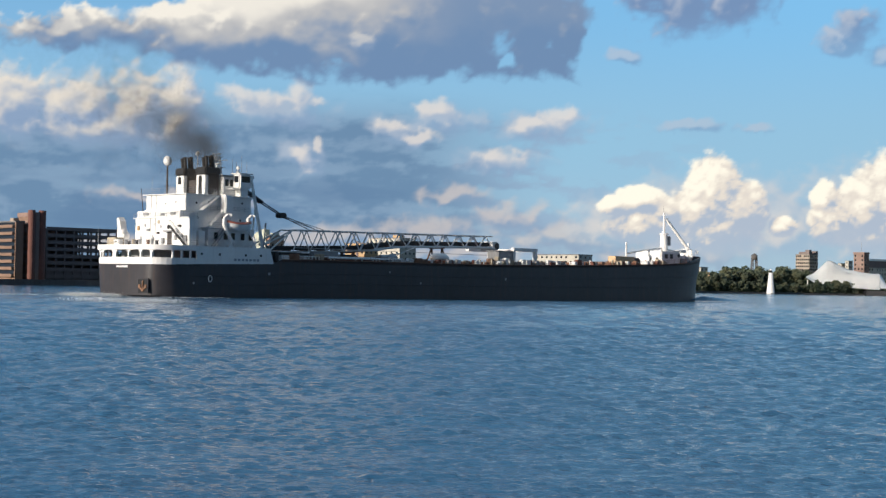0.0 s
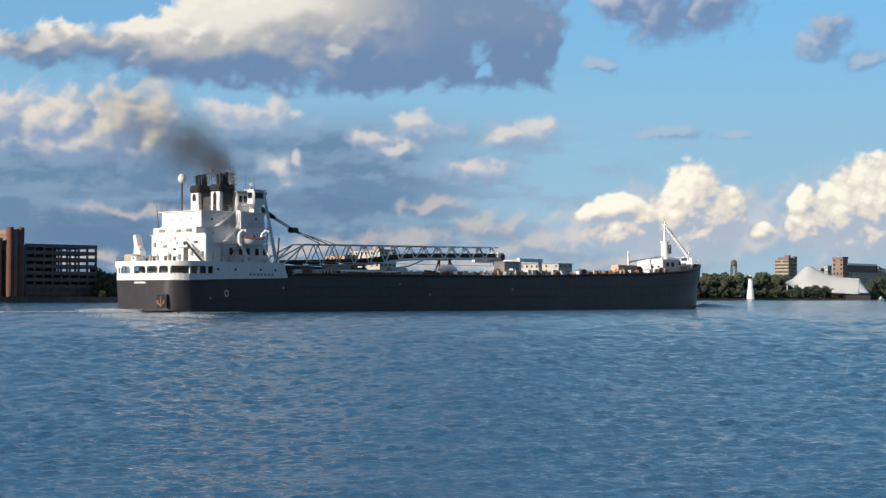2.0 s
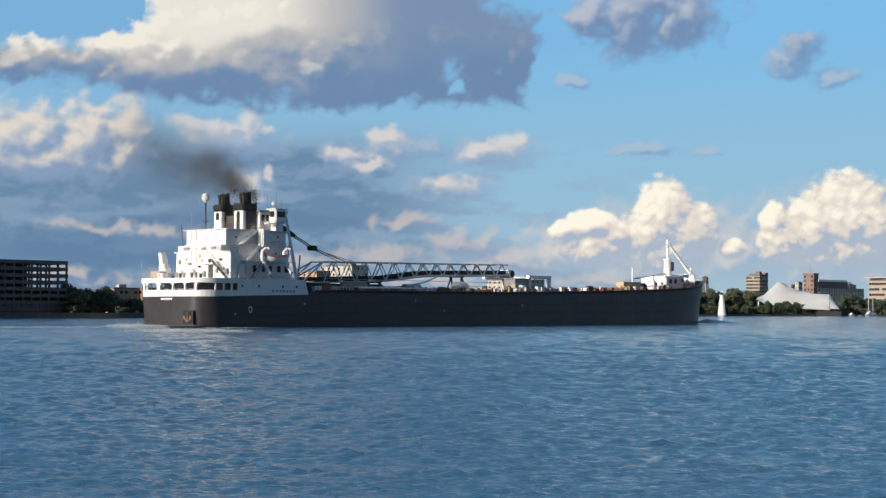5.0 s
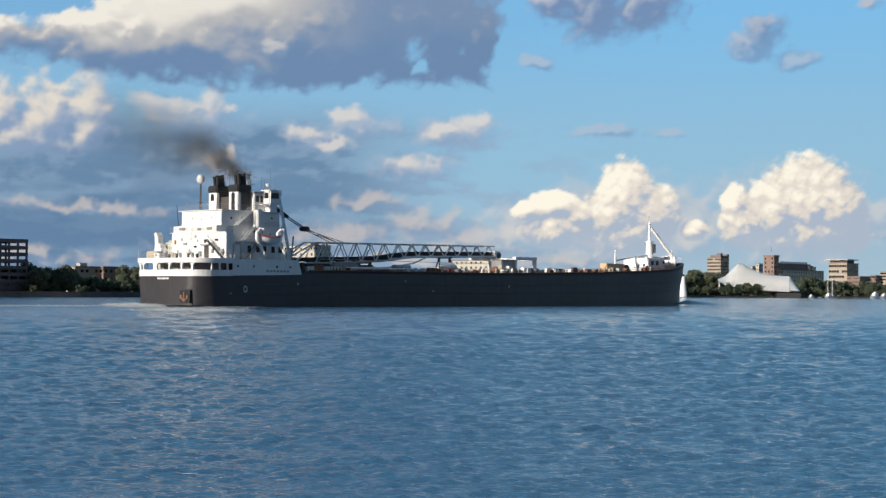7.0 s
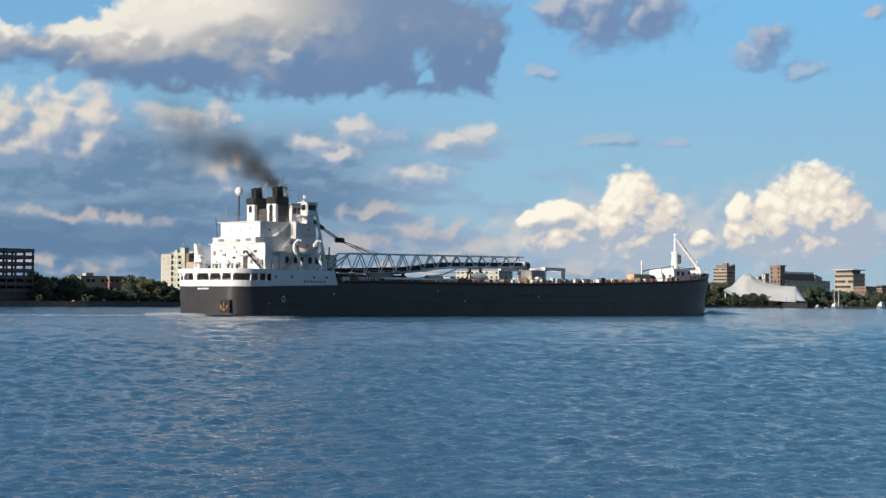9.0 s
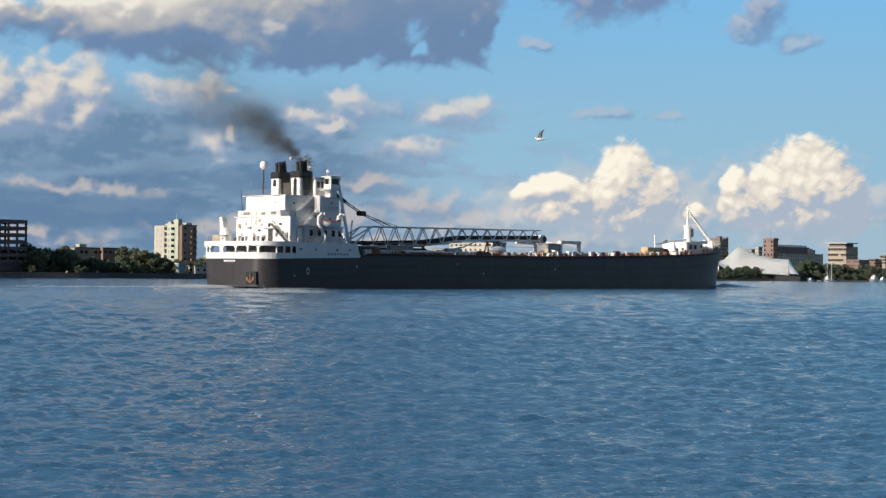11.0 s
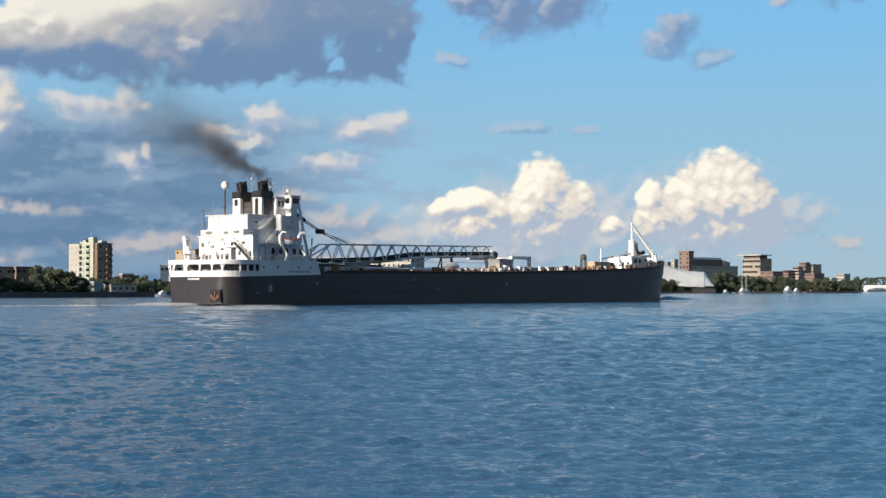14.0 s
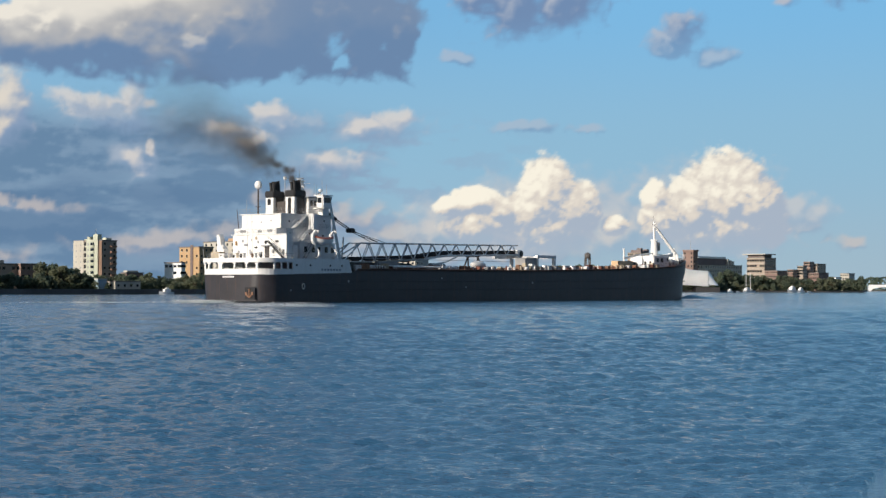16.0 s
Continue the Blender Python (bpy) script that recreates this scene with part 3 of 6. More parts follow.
    for a0 in range(16):
        p, q = 2 * math.pi * a0 / 16, 2 * math.pi * (a0 + 1) / 16
        tube(bm, (12.6 + 0.42 * math.cos(p), -HALF - 0.03, 3.3 + 0.6 * math.sin(p)), (12.6 + 0.42 * math.cos(q), -HALF - 0.03, 3.3 + 0.6 * math.sin(q)), 0.1, seg=4)
    part("hull_mark", bm, M_WHITE, hull, "small white ring painted on the hull")
    for x, z, s in ((27.0, 4.2, 0.25), (8.5, 2.2, 0.2), (60.5, 5.2, 0.2), (98, 4.2, 0.3), (70, 3.0, 0.2)):
        part("hull_mark", block(x, x + s * 2, -HALF - 0.03, -HALF, z, z + s * 2), M_GREY, hull)
    # name on the transom and on the bulwark: unreadable, as plain bars
    for i in range(7):
        part("name_bar", block(-0.05, 0.0, 1.6 - i * 0.52, 2.0 - i * 0.52, 5.15, 5.5), M_WHITE, hull, "white lettering bar")
    for i in range(7):
        part("name_bar", block(18.3 + i * 0.95, 18.9 + i * 0.95, -HALF - 0.05, -HALF, 6.8, 7.25), M_LETTER, hull, "grey lettering bar")
    return hull


def stern_outline(inset=0.0, to=9.4):
    """Plan of the stern, from port round to starboard."""
    xs = [to, 7.5, 4.6, 3.6, 2.6, 1.7, 1.0, 0.5, 0.15, 0.0]
    port = [(x + inset, half_beam(x, 1) - inset) for x in xs]
    return port + [(x, -y) for x, y in port[::-1]]


def band(bm, line, z0, z1, thick):
    """A wall of some thickness along an open plan line."""
    rows = []
    for i, (x, y) in enumerate(line):
        a = Vector(line[max(0, i - 1)])
        b = Vector(line[min(len(line) - 1, i + 1)])
        d = (b - a).normalized()
        nrm = Vector((-d.y, d.x)) * thick
        rows.append([bm.verts.new((x, y, z0)), bm.verts.new((x, y, z1)), bm.verts.new((x + nrm.x, y + nrm.y, z1)), bm.verts.new((x + nrm.x, y + nrm.y, z0))])
    for p, q in zip(rows, rows[1:]):
        for i in range(4):
            j = (i + 1) % 4
            bm.faces.new((p[i], q[i], q[j], p[j]))
    bm.faces.new(rows[0])
    bm.faces.new(rows[-1][::-1])
    return bm


def rail(name, pts, parent, height=1.05, bars=2, post=0.05, material=None, step=2.0):
    """A handrail: posts with round bars, along a line of points."""
    bm = bmesh.new()
    for a, b in zip(pts, pts[1:]):
        a, b = Vector(a), Vector(b)
        n = max(1, int((b - a).length / step))
        for i in range(n + 1):
            p = a.lerp(b, i / n)
            tube(bm, p, p + Vector((0, 0, height)), post, seg=4)
        for k in range(bars):
            z = Vector((0, 0, height * (k + 1) / bars))
            tube(bm, a + z, b + z, post * 0.8, seg=4)
    return part(name, bm, material or M_WHITE, parent, "thin painted handrail")


def make_stern(ship):
    line = stern_outline()
    bm = bmesh.new()
    band(bm, line, 5.8, 7.1, 0.18)
    part("stern_bulwark", bm, M_WHITE, ship, "white bulwark round the stern")
    bm = bmesh.new()
    prism(bm, stern_outline(-0.25, 9.6), 8.5, 9.45)
    smooth(part("poop_deck", bm, M_WHITE, ship, "white deck slab over the stern gallery")).data.set_sharp_from_angle(angle=radians(40))
    bm = bmesh.new()
    prism(bm, stern_outline(3.0, 9.4), 5.8, 8.5)
    part("gallery_wall", bm, M_GREY, ship, "shaded inner wall of the stern gallery")
    bm = bmesh.new()
    prism(bm, stern_outline(0.1, 9.4), 5.6, 5.9)
    part("gallery_deck", bm, M_DECK, ship)
    # piers between the openings of the gallery, broad with splayed heads
    post = None
    for y, w in ((9.0, 0.45), (6.6, 0.35), (2.9, 1.1), (-1.6, 0.4), (-5.4, 0.45), (-8.2, 0.6)):
        x = 0.0
        while half_beam(x, 1) < abs(y) + 0.1 and x < 4:
            x += 0.1
        bm = bmesh.new()
        prism(bm, [(x + 0.02, -w / 2), (x + 0.4, -w / 2), (x + 0.4, w / 2), (x + 0.02, w / 2)], 7.0, 8.55)
        for s in (1, -1):
            v = [bm.verts.new(p) for p in ((x + 0.02, s * w / 2, 8.52), (x + 0.02, s * (w / 2 + 0.5), 8.52), (x + 0.02, s * w / 2, 8.0),
                                           (x + 0.3, s * w / 2, 8.52), (x + 0.3, s * (w / 2 + 0.5), 8.52), (x + 0.3, s * w / 2, 8.0))]
            for q in ((0, 1, 2), (5, 4, 3), (1, 4, 5, 2), (0, 3, 4, 1)):
                bm.faces.new([v[i] for i in q])
        bm.normal_update()
        post = part("gallery_pier", bm, M_WHITE, ship)
        post.location = (0, y, 0)
    for x in (3.6, 5.6, 7.6, 9.2):
        for s in (1, -1):
            y = half_beam(x, 1)
            part("gallery_post", block(x, x + 0.35, s * y - 0.15, s * y + 0.15 - 0.15 * (s + 1), 7.0, 8.55), M_WHITE, ship)
    # freeing ports in the quarter
    for i in range(6):
        x = 4.4 + i * 1.0
        part("freeing_port", block(x, x + 0.65, -HALF - 0.04, -HALF + 0.1, 5.55, 5.85), M_BLACK, ship, "dark freeing port")
    # winches and doors seen inside the gallery
    for y in (5.2, 0.6, -3.6):
        w = part("mooring_winch", bar((1.8, y - 0.7, 6.7), (1.8, y + 0.7, 6.7), 0.55, seg=12), M_GREEN, ship, "green mooring winch drum")
        part("winch_frame", block(1.3, 2.4, y - 0.95, y - 0.75, 5.9, 7.3), M_GREY, w)
        part("winch_frame", block(1.3, 2.4, y + 0.75, y + 0.95, 5.9, 7.3), M_GREY, w)
    # solid white side with port lights; its foot follows the black hull, its fore end slopes
    for s in (-1, 1):
        bm = bmesh.new()
        n = 12
        rows = []
        for i in range(n + 1):
            x = 9.4 + (28.4 - 9.4) * i / n
            top = x if i < n else 27.3
            rows.append([bm.verts.new((x, s * HALF, sheer(x) if x < 28 else 6.4)), bm.verts.new((top, s * HALF, 9.45)),
                         bm.verts.new((top, s * (HALF - 0.2), 9.45)), bm.verts.new((x, s * (HALF - 0.2), sheer(x) if x < 28 else 6.4))])
        for p, q in zip(rows, rows[1:]):
            for i in range(4):
                j = (i + 1) % 4
                bm.faces.new((p[i], q[i], q[j], p[j]) if s < 0 else (p[j], q[j], q[i], p[i]))
        bm.faces.new(rows[0])
        bm.faces.new(rows[-1])
        side = part("side_plating", bm, M_WHITE, ship, "white side plating with port lights")
        for x in (10.5, 14.8, 21.2, 25.0):
            part("port_light", bar((x, s * (HALF - 0.05), 7.95), (x, s * (HALF + 0.06), 7.95), 0.24, seg=12), M_GLASS, side, "dark round port light")
    part("after_deck", block(9.4, 27.4, -HALF + 0.1, HALF - 0.1, 9.15, 9.42), M_DECK, ship)
    part("after_bulkhead", block(27.0, 27.3, -HALF + 0.15, HALF - 0.15, 6.2, 9.3), M_WHITE, ship)
    # rail round the poop
    pts = [(x + 0.35, y * 0.97, 9.45) for x, y in stern_outline()]
    rail("poop_rail", pts[::2] + [pts[-1]], ship, 1.0, 2, 0.035, M_GREY)
    rail("side_rail", [(9.6, -HALF + 0.1, 9.42), (27.2, -HALF + 0.1, 9.42)], ship, 1.0, 3, 0.035)
    # gear on the poop
    part("deck_locker", block(2.2, 4.2, 5.6, 8.6, 9.45, 10.9, bevel=0.15), M_CANVAS, ship, "beige canvas-covered locker")
    part("vent_hood", block(0.8, 1.8, 2.6, 4.4, 9.45, 10.55, bevel=0.12), M_WHITE, ship, "white ventilator hood")
    part("vent_mouth", block(0.75, 0.8, 3.3, 3.7, 9.9, 10.2), M_BLACK, ship)
    for y, h, m in ((1.4, 0.9, M_GREY), (0.4, 0.6, M_BLACK), (-0.9, 1.0, M_CANVAS), (-2.0, 0.8, M_BLACK), (-3.1, 0.9, M_GREY), (-5.6, 0.8, M_RUST), (-6.8, 1.0, M_GREY), (-8.3, 0.7, M_BLACK)):
        p = part("bollard", bar((1.6, y, 9.45), (1.6, y, 9.45 + h), 0.28, seg=10), m, ship)
        part("bollard_cap", bar((1.6, y, 9.45 + h), (1.6, y, 9.55 + h), 0.4, seg=10), m, p)
    part("flagstaff", bar((0.6, 9.0, 9.45), (0.4, 9.0, 13.0), 0.05, 0.03), M_GREY, ship)
    # port-side locker and davit head
    bm = bmesh.new()
    side = [(10.2, 9.5), (8.0, 9.5), (7.9, 11.6), (8.9, 12.6), (9.2, 14.2), (9.8, 15.0), (10.3, 14.7), (10.0, 12.8)]
    a = [bm.verts.new((5.6, y, z)) for y, z in side]
    b = [bm.verts.new((7.0, y, z)) for y, z in side]
    for i in range(len(side)):
        j = (i + 1) % len(side)
        bm.faces.new((a[i], a[j], b[j], b[i]))
    bm.faces.new(a[::-1])
    bm.faces.new(b)
    bmesh.ops.recalc_face_normals(bm, faces=bm.faces)
    lk = part("davit_housing", bm, M_WHITE, ship, "flared white davit housing")
    part("locker_arm", bar((6.0, 9.8, 9.45), (5.5, 8.0, 12.6), 0.25), M_WHITE, lk)


def make_house(ship):
    """The stepped white deckhouse aft."""
    def house(name, x0, x1, y0, y1, z0, z1, label=""):
        return part(name, block(x0, x1, y0, y1, z0, z1, bevel=0.08), M_WHITE, ship, label or "white painted steel deckhouse")
    main = house("deckhouse", 9.6, 25.7, -6.2, 6.3, 9.42, 19.35, "white main deckhouse, stained by rust")
    lower = house("lower_deckhouse", 8.0, 9.75, -9.6, 7.5, 9.42, 14.75)
    house("middle_deckhouse", 8.3, 9.8, -6.3, 7.4, 14.7, 16.2)
    house("side_house", 13.6, 25.0, -8.2, -6.1, 9.42, 12.9)
    house("port_side_house", 13.6, 25.0, 6.2, 8.2, 9.42, 12.9)
    # deck overhangs between storeys
    for x0, x1, y0, y1, z in ((9.2, 26.2, -6.9, 6.9, 19.35), (9.4, 25.9, -6.5, 6.5, 16.3), (7.7, 9.9, -9.8, 7.8, 14.75), (13.4, 25.4, -8.6, -6.1, 12.95)):
        part("deck_overhang", block(x0, x1, y0, y1, z, z + 0.14), M_WHITE, ship)
    # doors, windows and small fittings on the after face
    d = part("door", block(7.9, 8.0, -4.3, -2.9, 9.5, 12.3, bevel=0.02), M_SOOT, lower, "grey weathertight door")
    part("door_handle", block(7.84, 7.9, -3.4, -3.3, 10.7, 10.95), M_BLACK, d)
    part("shelter", block(7.2, 8.0, -4.6, -2.4, 12.1, 12.35), M_GREY, lower)
    part("round_window", bar((7.98, -3.2, 13.0), (7.9, -3.2, 13.0), 0.4, seg=14), M_BLACK, lower, "dark oval ventilator opening")
    for y, z in ((4.2, 13.4), (1.2, 13.6), (-0.8, 13.1), (5.5, 11.0), (1.8, 11.2), (-7.6, 11.4)):
        part("window", block(7.94, 8.0, y - 0.25, y + 0.25, z - 0.3, z + 0.3), M_GREY, lower, "small pale window")
    for y, z in ((3.0, 17.8), (0.0, 17.6), (-3.2, 17.9)):
        part("port_light", bar((9.6, y, z), (9.53, y, z), 0.2, seg=10), M_GREY, main)
    for y in (2.6, 1.0):
        part("pipe", bar((7.9, y, 9.5), (7.9, y, 14.7), 0.1), M_WHITE, lower)
        part("pipe", bar((9.5, y + 2, 16.3), (9.5, y + 2, 19.3), 0.08), M_WHITE, main)
    # Added grey and dark boxes imitate small wall shadows; the ochre one is a panel.
    for y, z, w, h, m in ((6.3, 12.9, 0.35, 0.9, M_OCHRE), (3.3, 12.5, 0.8, 0.5, M_GREY), (1.6, 10.7, 0.6, 0.8, M_GREY), (0.0, 11.9, 0.5, 0.4, M_SOOT), (-1.4, 10.4, 0.7, 1.1, M_GREY),
                          (-5.4, 11.0, 0.5, 0.9, M_GREY), (-6.6, 13.2, 0.6, 0.4, M_SOOT), (-8.6, 10.8, 0.5, 1.2, M_GREY)):
        part("wall_locker", block(7.6, 8.0, y - w, y + w * 0.2, z - h * 0.5, z + h * 0.5, bevel=0.05), m, lower, "small box on the deckhouse wall, grey ones in place of shadows")
    # Wider grey boxes, likewise put where only small shadows fall.
    for y, z, w in ((4.4, 15.6, 0.8), (-1.0, 15.5, 0.5), (-4.2, 15.6, 0.7)):
        part("cable_box", block(8.05, 8.3, y - w, y + w, z - 0.25, z + 0.25), M_GREY, main, "grey box in place of a small wall shadow")
    part("signal_pole", bar((9.6, 7.1, 14.9), (9.3, 7.6, 20.8), 0.11, 0.06), M_SOOT, ship, "thin dark signal pole")
    part("life_ring", bar((7.9, -0.2, 14.0), (7.82, -0.2, 14.0), 0.38, seg=14), M_CANVAS, lower)
    # windows of the shaded starboard side
    for x, z in ((12.2, 17.8), (15.2, 18.0), (19.0, 18.0), (23.4, 18.2), (12.5, 15.0), (18.6, 15.2), (23.0, 14.8)):
        part("port_light", bar((x, -6.18, z), (x, -6.27, z), 0.22, seg=12), M_GLASS, main, "dark round port light")
    for x in (15.0, 17.4, 19.2, 21.6, 23.6):
        w = part("window", block(x, x + 0.9, -8.27, -8.2, 10.9, 12.2), M_GLASS, ship, "dark rectangular window")
        part("window_frame", block(x - 0.1, x + 1.0, -8.24, -8.2, 12.2, 12.3), M_WHITE, w)
    for x in (15.4, 19.6):
        part("floodlight", block(x, x + 0.9, -8.9, -8.3, 9.9, 10.35, bevel=0.08), M_WHITE, ship, "white deck floodlight")
    # inclined ladders on the starboard side and the dark gangway aft
    def stair(a, b, name, m, w=0.9):
        a, b = Vector(a), Vector(b)
        bm = bmesh.new()
        for s in (-w / 2, w / 2):
            o = Vector((0, s, 0))
            tube(bm, a + o, b + o, 0.13, seg=4)
            tube(bm, a + o + Vector((0, 0, 1)), b + o + Vector((0, 0, 1)), 0.04, seg=4)
        n = max(3, int((b - a).length / 0.4))
        for i in range(n):
            c = a.lerp(b, (i + 0.5) / n)
            box(bm, c.x - 0.14, c.x + 0.14, c.y - w / 2, c.y + w / 2, c.z - 0.02, c.z + 0.02)
        part(name, bm, m, ship, "steep steel ladder")
    stair((7.4, -9.2, 9.5), (6.6, -5.2, 13.3), "gangway", M_BLACK, 0.5)
    stair((14.0, -7.4, 13.0), (17.6, -7.4, 16.4), "ladder", M_WHITE)
    stair((12.6, -7.2, 16.4), (16.8, -7.2, 19.3), "ladder", M_WHITE)
    stair((14.2, -9.0, 9.5), (17.2, -9.0, 13.0), "ladder", M_GREY)
    # side casing and vent trunk which catch the sun
    part("vent_trunk", block(17.4, 19.3, -8.5, -6.9, 15.9, 19.6, bevel=0.2), M_WHITE, ship, "white ventilation trunk")
    part("vent_trunk", block(11.0, 12.6, -8.6, -7.2, 9.42, 12.4, bevel=0.12), M_WHITE, ship)
    for pts, h in (([(9.3, 6.8, 19.49), (9.3, -6.8, 19.49), (26.1, -6.8, 19.49)], 1.1), ([(7.8, 7.7, 14.9), (7.8, -9.7, 14.9), (9.8, -9.7, 14.9)], 1.0),
                   ([(13.5, -8.5, 13.09), (25.3, -8.5, 13.09)], 1.0), ([(25.6, -6.4, 16.44), (13.8, -6.4, 16.44)], 0.9)):
        rail("deck_rail", pts, ship, h, 3, 0.03, M_GREY, 1.6)


def make_funnels(ship):
    for y0, y1, n in ((2.4, 4.9, 0), (-4.3, -1.5, 1)):
        fun = part("funnel", block(15.6, 16.5, y0, y1, 19.4, 23.5, bevel=0.12), M_WHITE, ship, "white funnel casing with black top")
        part("casing", block(16.5, 19.0, y0 - 0.1, y1, 19.4, 23.5, bevel=0.1), M_SOOT, fun, "soot-brown funnel side")
        part("top_band", block(15.4, 19.3, y0 - 0.35, y1 + 0.2, 23.5, 25.0, bevel=0.25), M_BLACK, fun, "black funnel top")
        for z0, z1 in (((21.8, 22.8),) if n == 0 else ((21.9, 22.9), (19.6, 21.5))):
            bm = bmesh.new()
            c = (y0 + y1) / 2
            box(bm, 15.54, 15.6, c - 0.5, c + 0.5, z0, z1)
            tube(bm, (15.54, c, z1), (15.6, c, z1), 0.5, seg=14)
            part("opening", bm, M_BLACK, fun, "dark arched opening")
        for i, (dx, dy, top) in enumerate(((0.7, 0.6, 27.1), (2.2, 0.6, 27.3), (0.9, 1.7, 26.9), (2.6, 1.8, 27.2))):
            p = part("exhaust_pipe", bar((15.8 + dx, y0 + dy, 24.9), (15.8 + dx - 0.25, y0 + dy, top), 0.36, 0.33, 12), M_BLACK, fun, "black exhaust pipe")
            part("pipe_rim", bar((15.8 + dx - 0.25, y0 + dy, top - 0.1), (15.8 + dx - 0.27, y0 + dy, top + 0.1), 0.42, 0.42, 12), M_BLACK, p)
    part("casing_link", block(16.8, 18.8, -1.6, 2.4, 19.4, 22.6), M_SOOT, ship, "sooty casing between the funnels")


def make_bridge(ship):
    wh = part("wheelhouse", block(19.3, 25.6, -5.2, 5.2, 19.45, 23.4, bevel=0.15), M_WHITE, ship, "white wheelhouse with dark windows")
    part("wheelhouse_roof", block(18.9, 26.2, -5.6, 5.6, 23.4, 23.65, bevel=0.06), M_GREY, wh)
    for i in range(5):
        part("window", block(19.9 + i * 1.15, 20.7 + i * 1.15, -5.26, -5.2, 21.5, 22.8), M_GLASS, wh, "dark wheelhouse window")
    for s in (-1, 1):
        wing = part("bridge_wing", block(21.8, 24.9, s * 6.0 - 1.3, s * 6.0 + 1.3, 21.0, 23.9, bevel=0.25), M_WHITE, ship, "white bridge wing cab")
        part("wing_roof", block(21.6, 25.1, s * 6.0 - 1.5, s * 6.0 + 1.5, 23.9, 24.1, bevel=0.05), M_WHITE, wing)
        part("window", block(21.74, 21.8, s * 6.0 - 0.9, s * 6.0 + 0.2, 22.3, 23.5), M_GLASS, wing)
        part("window", block(22.3, 24.4, s * 7.3 - 0.03, s * 7.3 + 0.03, 22.3, 23.5), M_GLASS, wing)
        part("wing_support", block(22.3, 24.3, s * 6.0 - 0.9, s * 6.0 + 0.9, 19.4, 21.0, bevel=0.1), M_WHITE, wing)
        part("wing_gangway", block(20.2, 21.9, s * 6.4 - 0.7, s * 6.4 + 0.7, 20.9, 21.05), M_WHITE, wing)
    # main mast with radar scanners, yards and aerials
    bm = bmesh.new()
    for y in (-0.7, 0.7):
        for x in (21.2, 22.6):
            tube(bm, (x, y, 23.6), (21.9 + (x - 21.9) * 0.45, y * 0.45, 27.6), 0.2, seg=6)
    for i in range(6):
        z, w = 23.9 + i * 0.7, 0.7 * (1 - i * 0.09)
        for a, b in (((21.2, -w), (22.6, -w)), ((21.2, w), (22.6, w)), ((21.3, -w), (21.3, w))):
            tube(bm, (*a, z), (*b, z), 0.1, seg=4)
            tube(bm, (*a, z), (*b, z + 0.7), 0.09, seg=4)
    mast = part("radar_mast", bm, M_WHITE, ship, "white lattice radar mast")
    part("mast_platform", block(20.8, 23.0, -1.3, 1.3, 25.4, 25.5), M_WHITE, mast)
    part("mast_platform", block(21.1, 22.7, -1.0, 1.0, 27.5, 27.6), M_WHITE, mast)
    part("radar_scanner", block(21.5, 22.0, -1.7, 1.7, 26.1, 26.35, bevel=0.05), M_WHITE, mast)
    part("radar_scanner", block(21.5, 21.9, -1.3, 1.3, 28.0, 28.2, bevel=0.05), M_WHITE, mast)
    part("scanner_post", bar((21.75, 0, 25.5), (21.75, 0, 28.0), 0.12), M_WHITE, mast)
    part("yard", bar((21.9, -3.2, 26.8), (21.9, 3.2, 26.8), 0.06), M_WHITE, mast)
    part("topmast", bar((21.9, 0.3, 27.6), (21.9, 0.3, 30.2), 0.06, 0.03), M_GREY, mast)
    for x, y, z, top in ((19.6, 4.2, 23.6, 28.6), (23.4, -3.0, 23.6, 27.2), (24.4, -4.6, 23.6, 28.0), (25.2, -2.0, 23.6, 26.8), (25.4, -5.0, 24.0, 26.6), (10.4, 5.6, 19.5, 22.9)):
        part("whip_aerial", bar((x, y, z), (x, y, top), 0.05, 0.025, 6), M_GREY, ship)
    for x, y, z, r in ((24.2, -3.8, 24.3, 0.35), (17.2, 0.2, 27.6, 0.45), (22.9, -5.4, 24.9, 0.4)):
        post = part("dome_post", bar((x, y, 22.4), (x, y, z), 0.09), M_GREY, ship)
        smooth(part("small_dome", blob(bmesh.new(), (x, y, z + r * 0.7), (r, r, r), 0), M_WHITE, post, "small white aerial dome"))
    # tall post with the large radome
    post = part("radome_post", bar((14.0, 5.6, 19.4), (14.0, 5.6, 25.6), 0.22, 0.18, 10), M_SOOT, ship, "dark post")
    bm = blob(bmesh.new(), (14.0, 5.6, 26.6), (0.8, 0.8, 0.8), 0, sub=3)
    for v in bm.verts:
        if v.co.z < 26.6:
            v.co.z = 26.6 + (v.co.z - 26.6) * 1.5
            v.co.x, v.co.y = 14.0 + (v.co.x - 14.0) * 1.12, 5.6 + (v.co.y - 5.6) * 1.12
    smooth(part("radome", bm, M_WHITE, post, "white radome"))
    part("post_step", block(13.7, 14.3, 5.0, 6.2, 21.4, 21.5), M_SOOT, post)


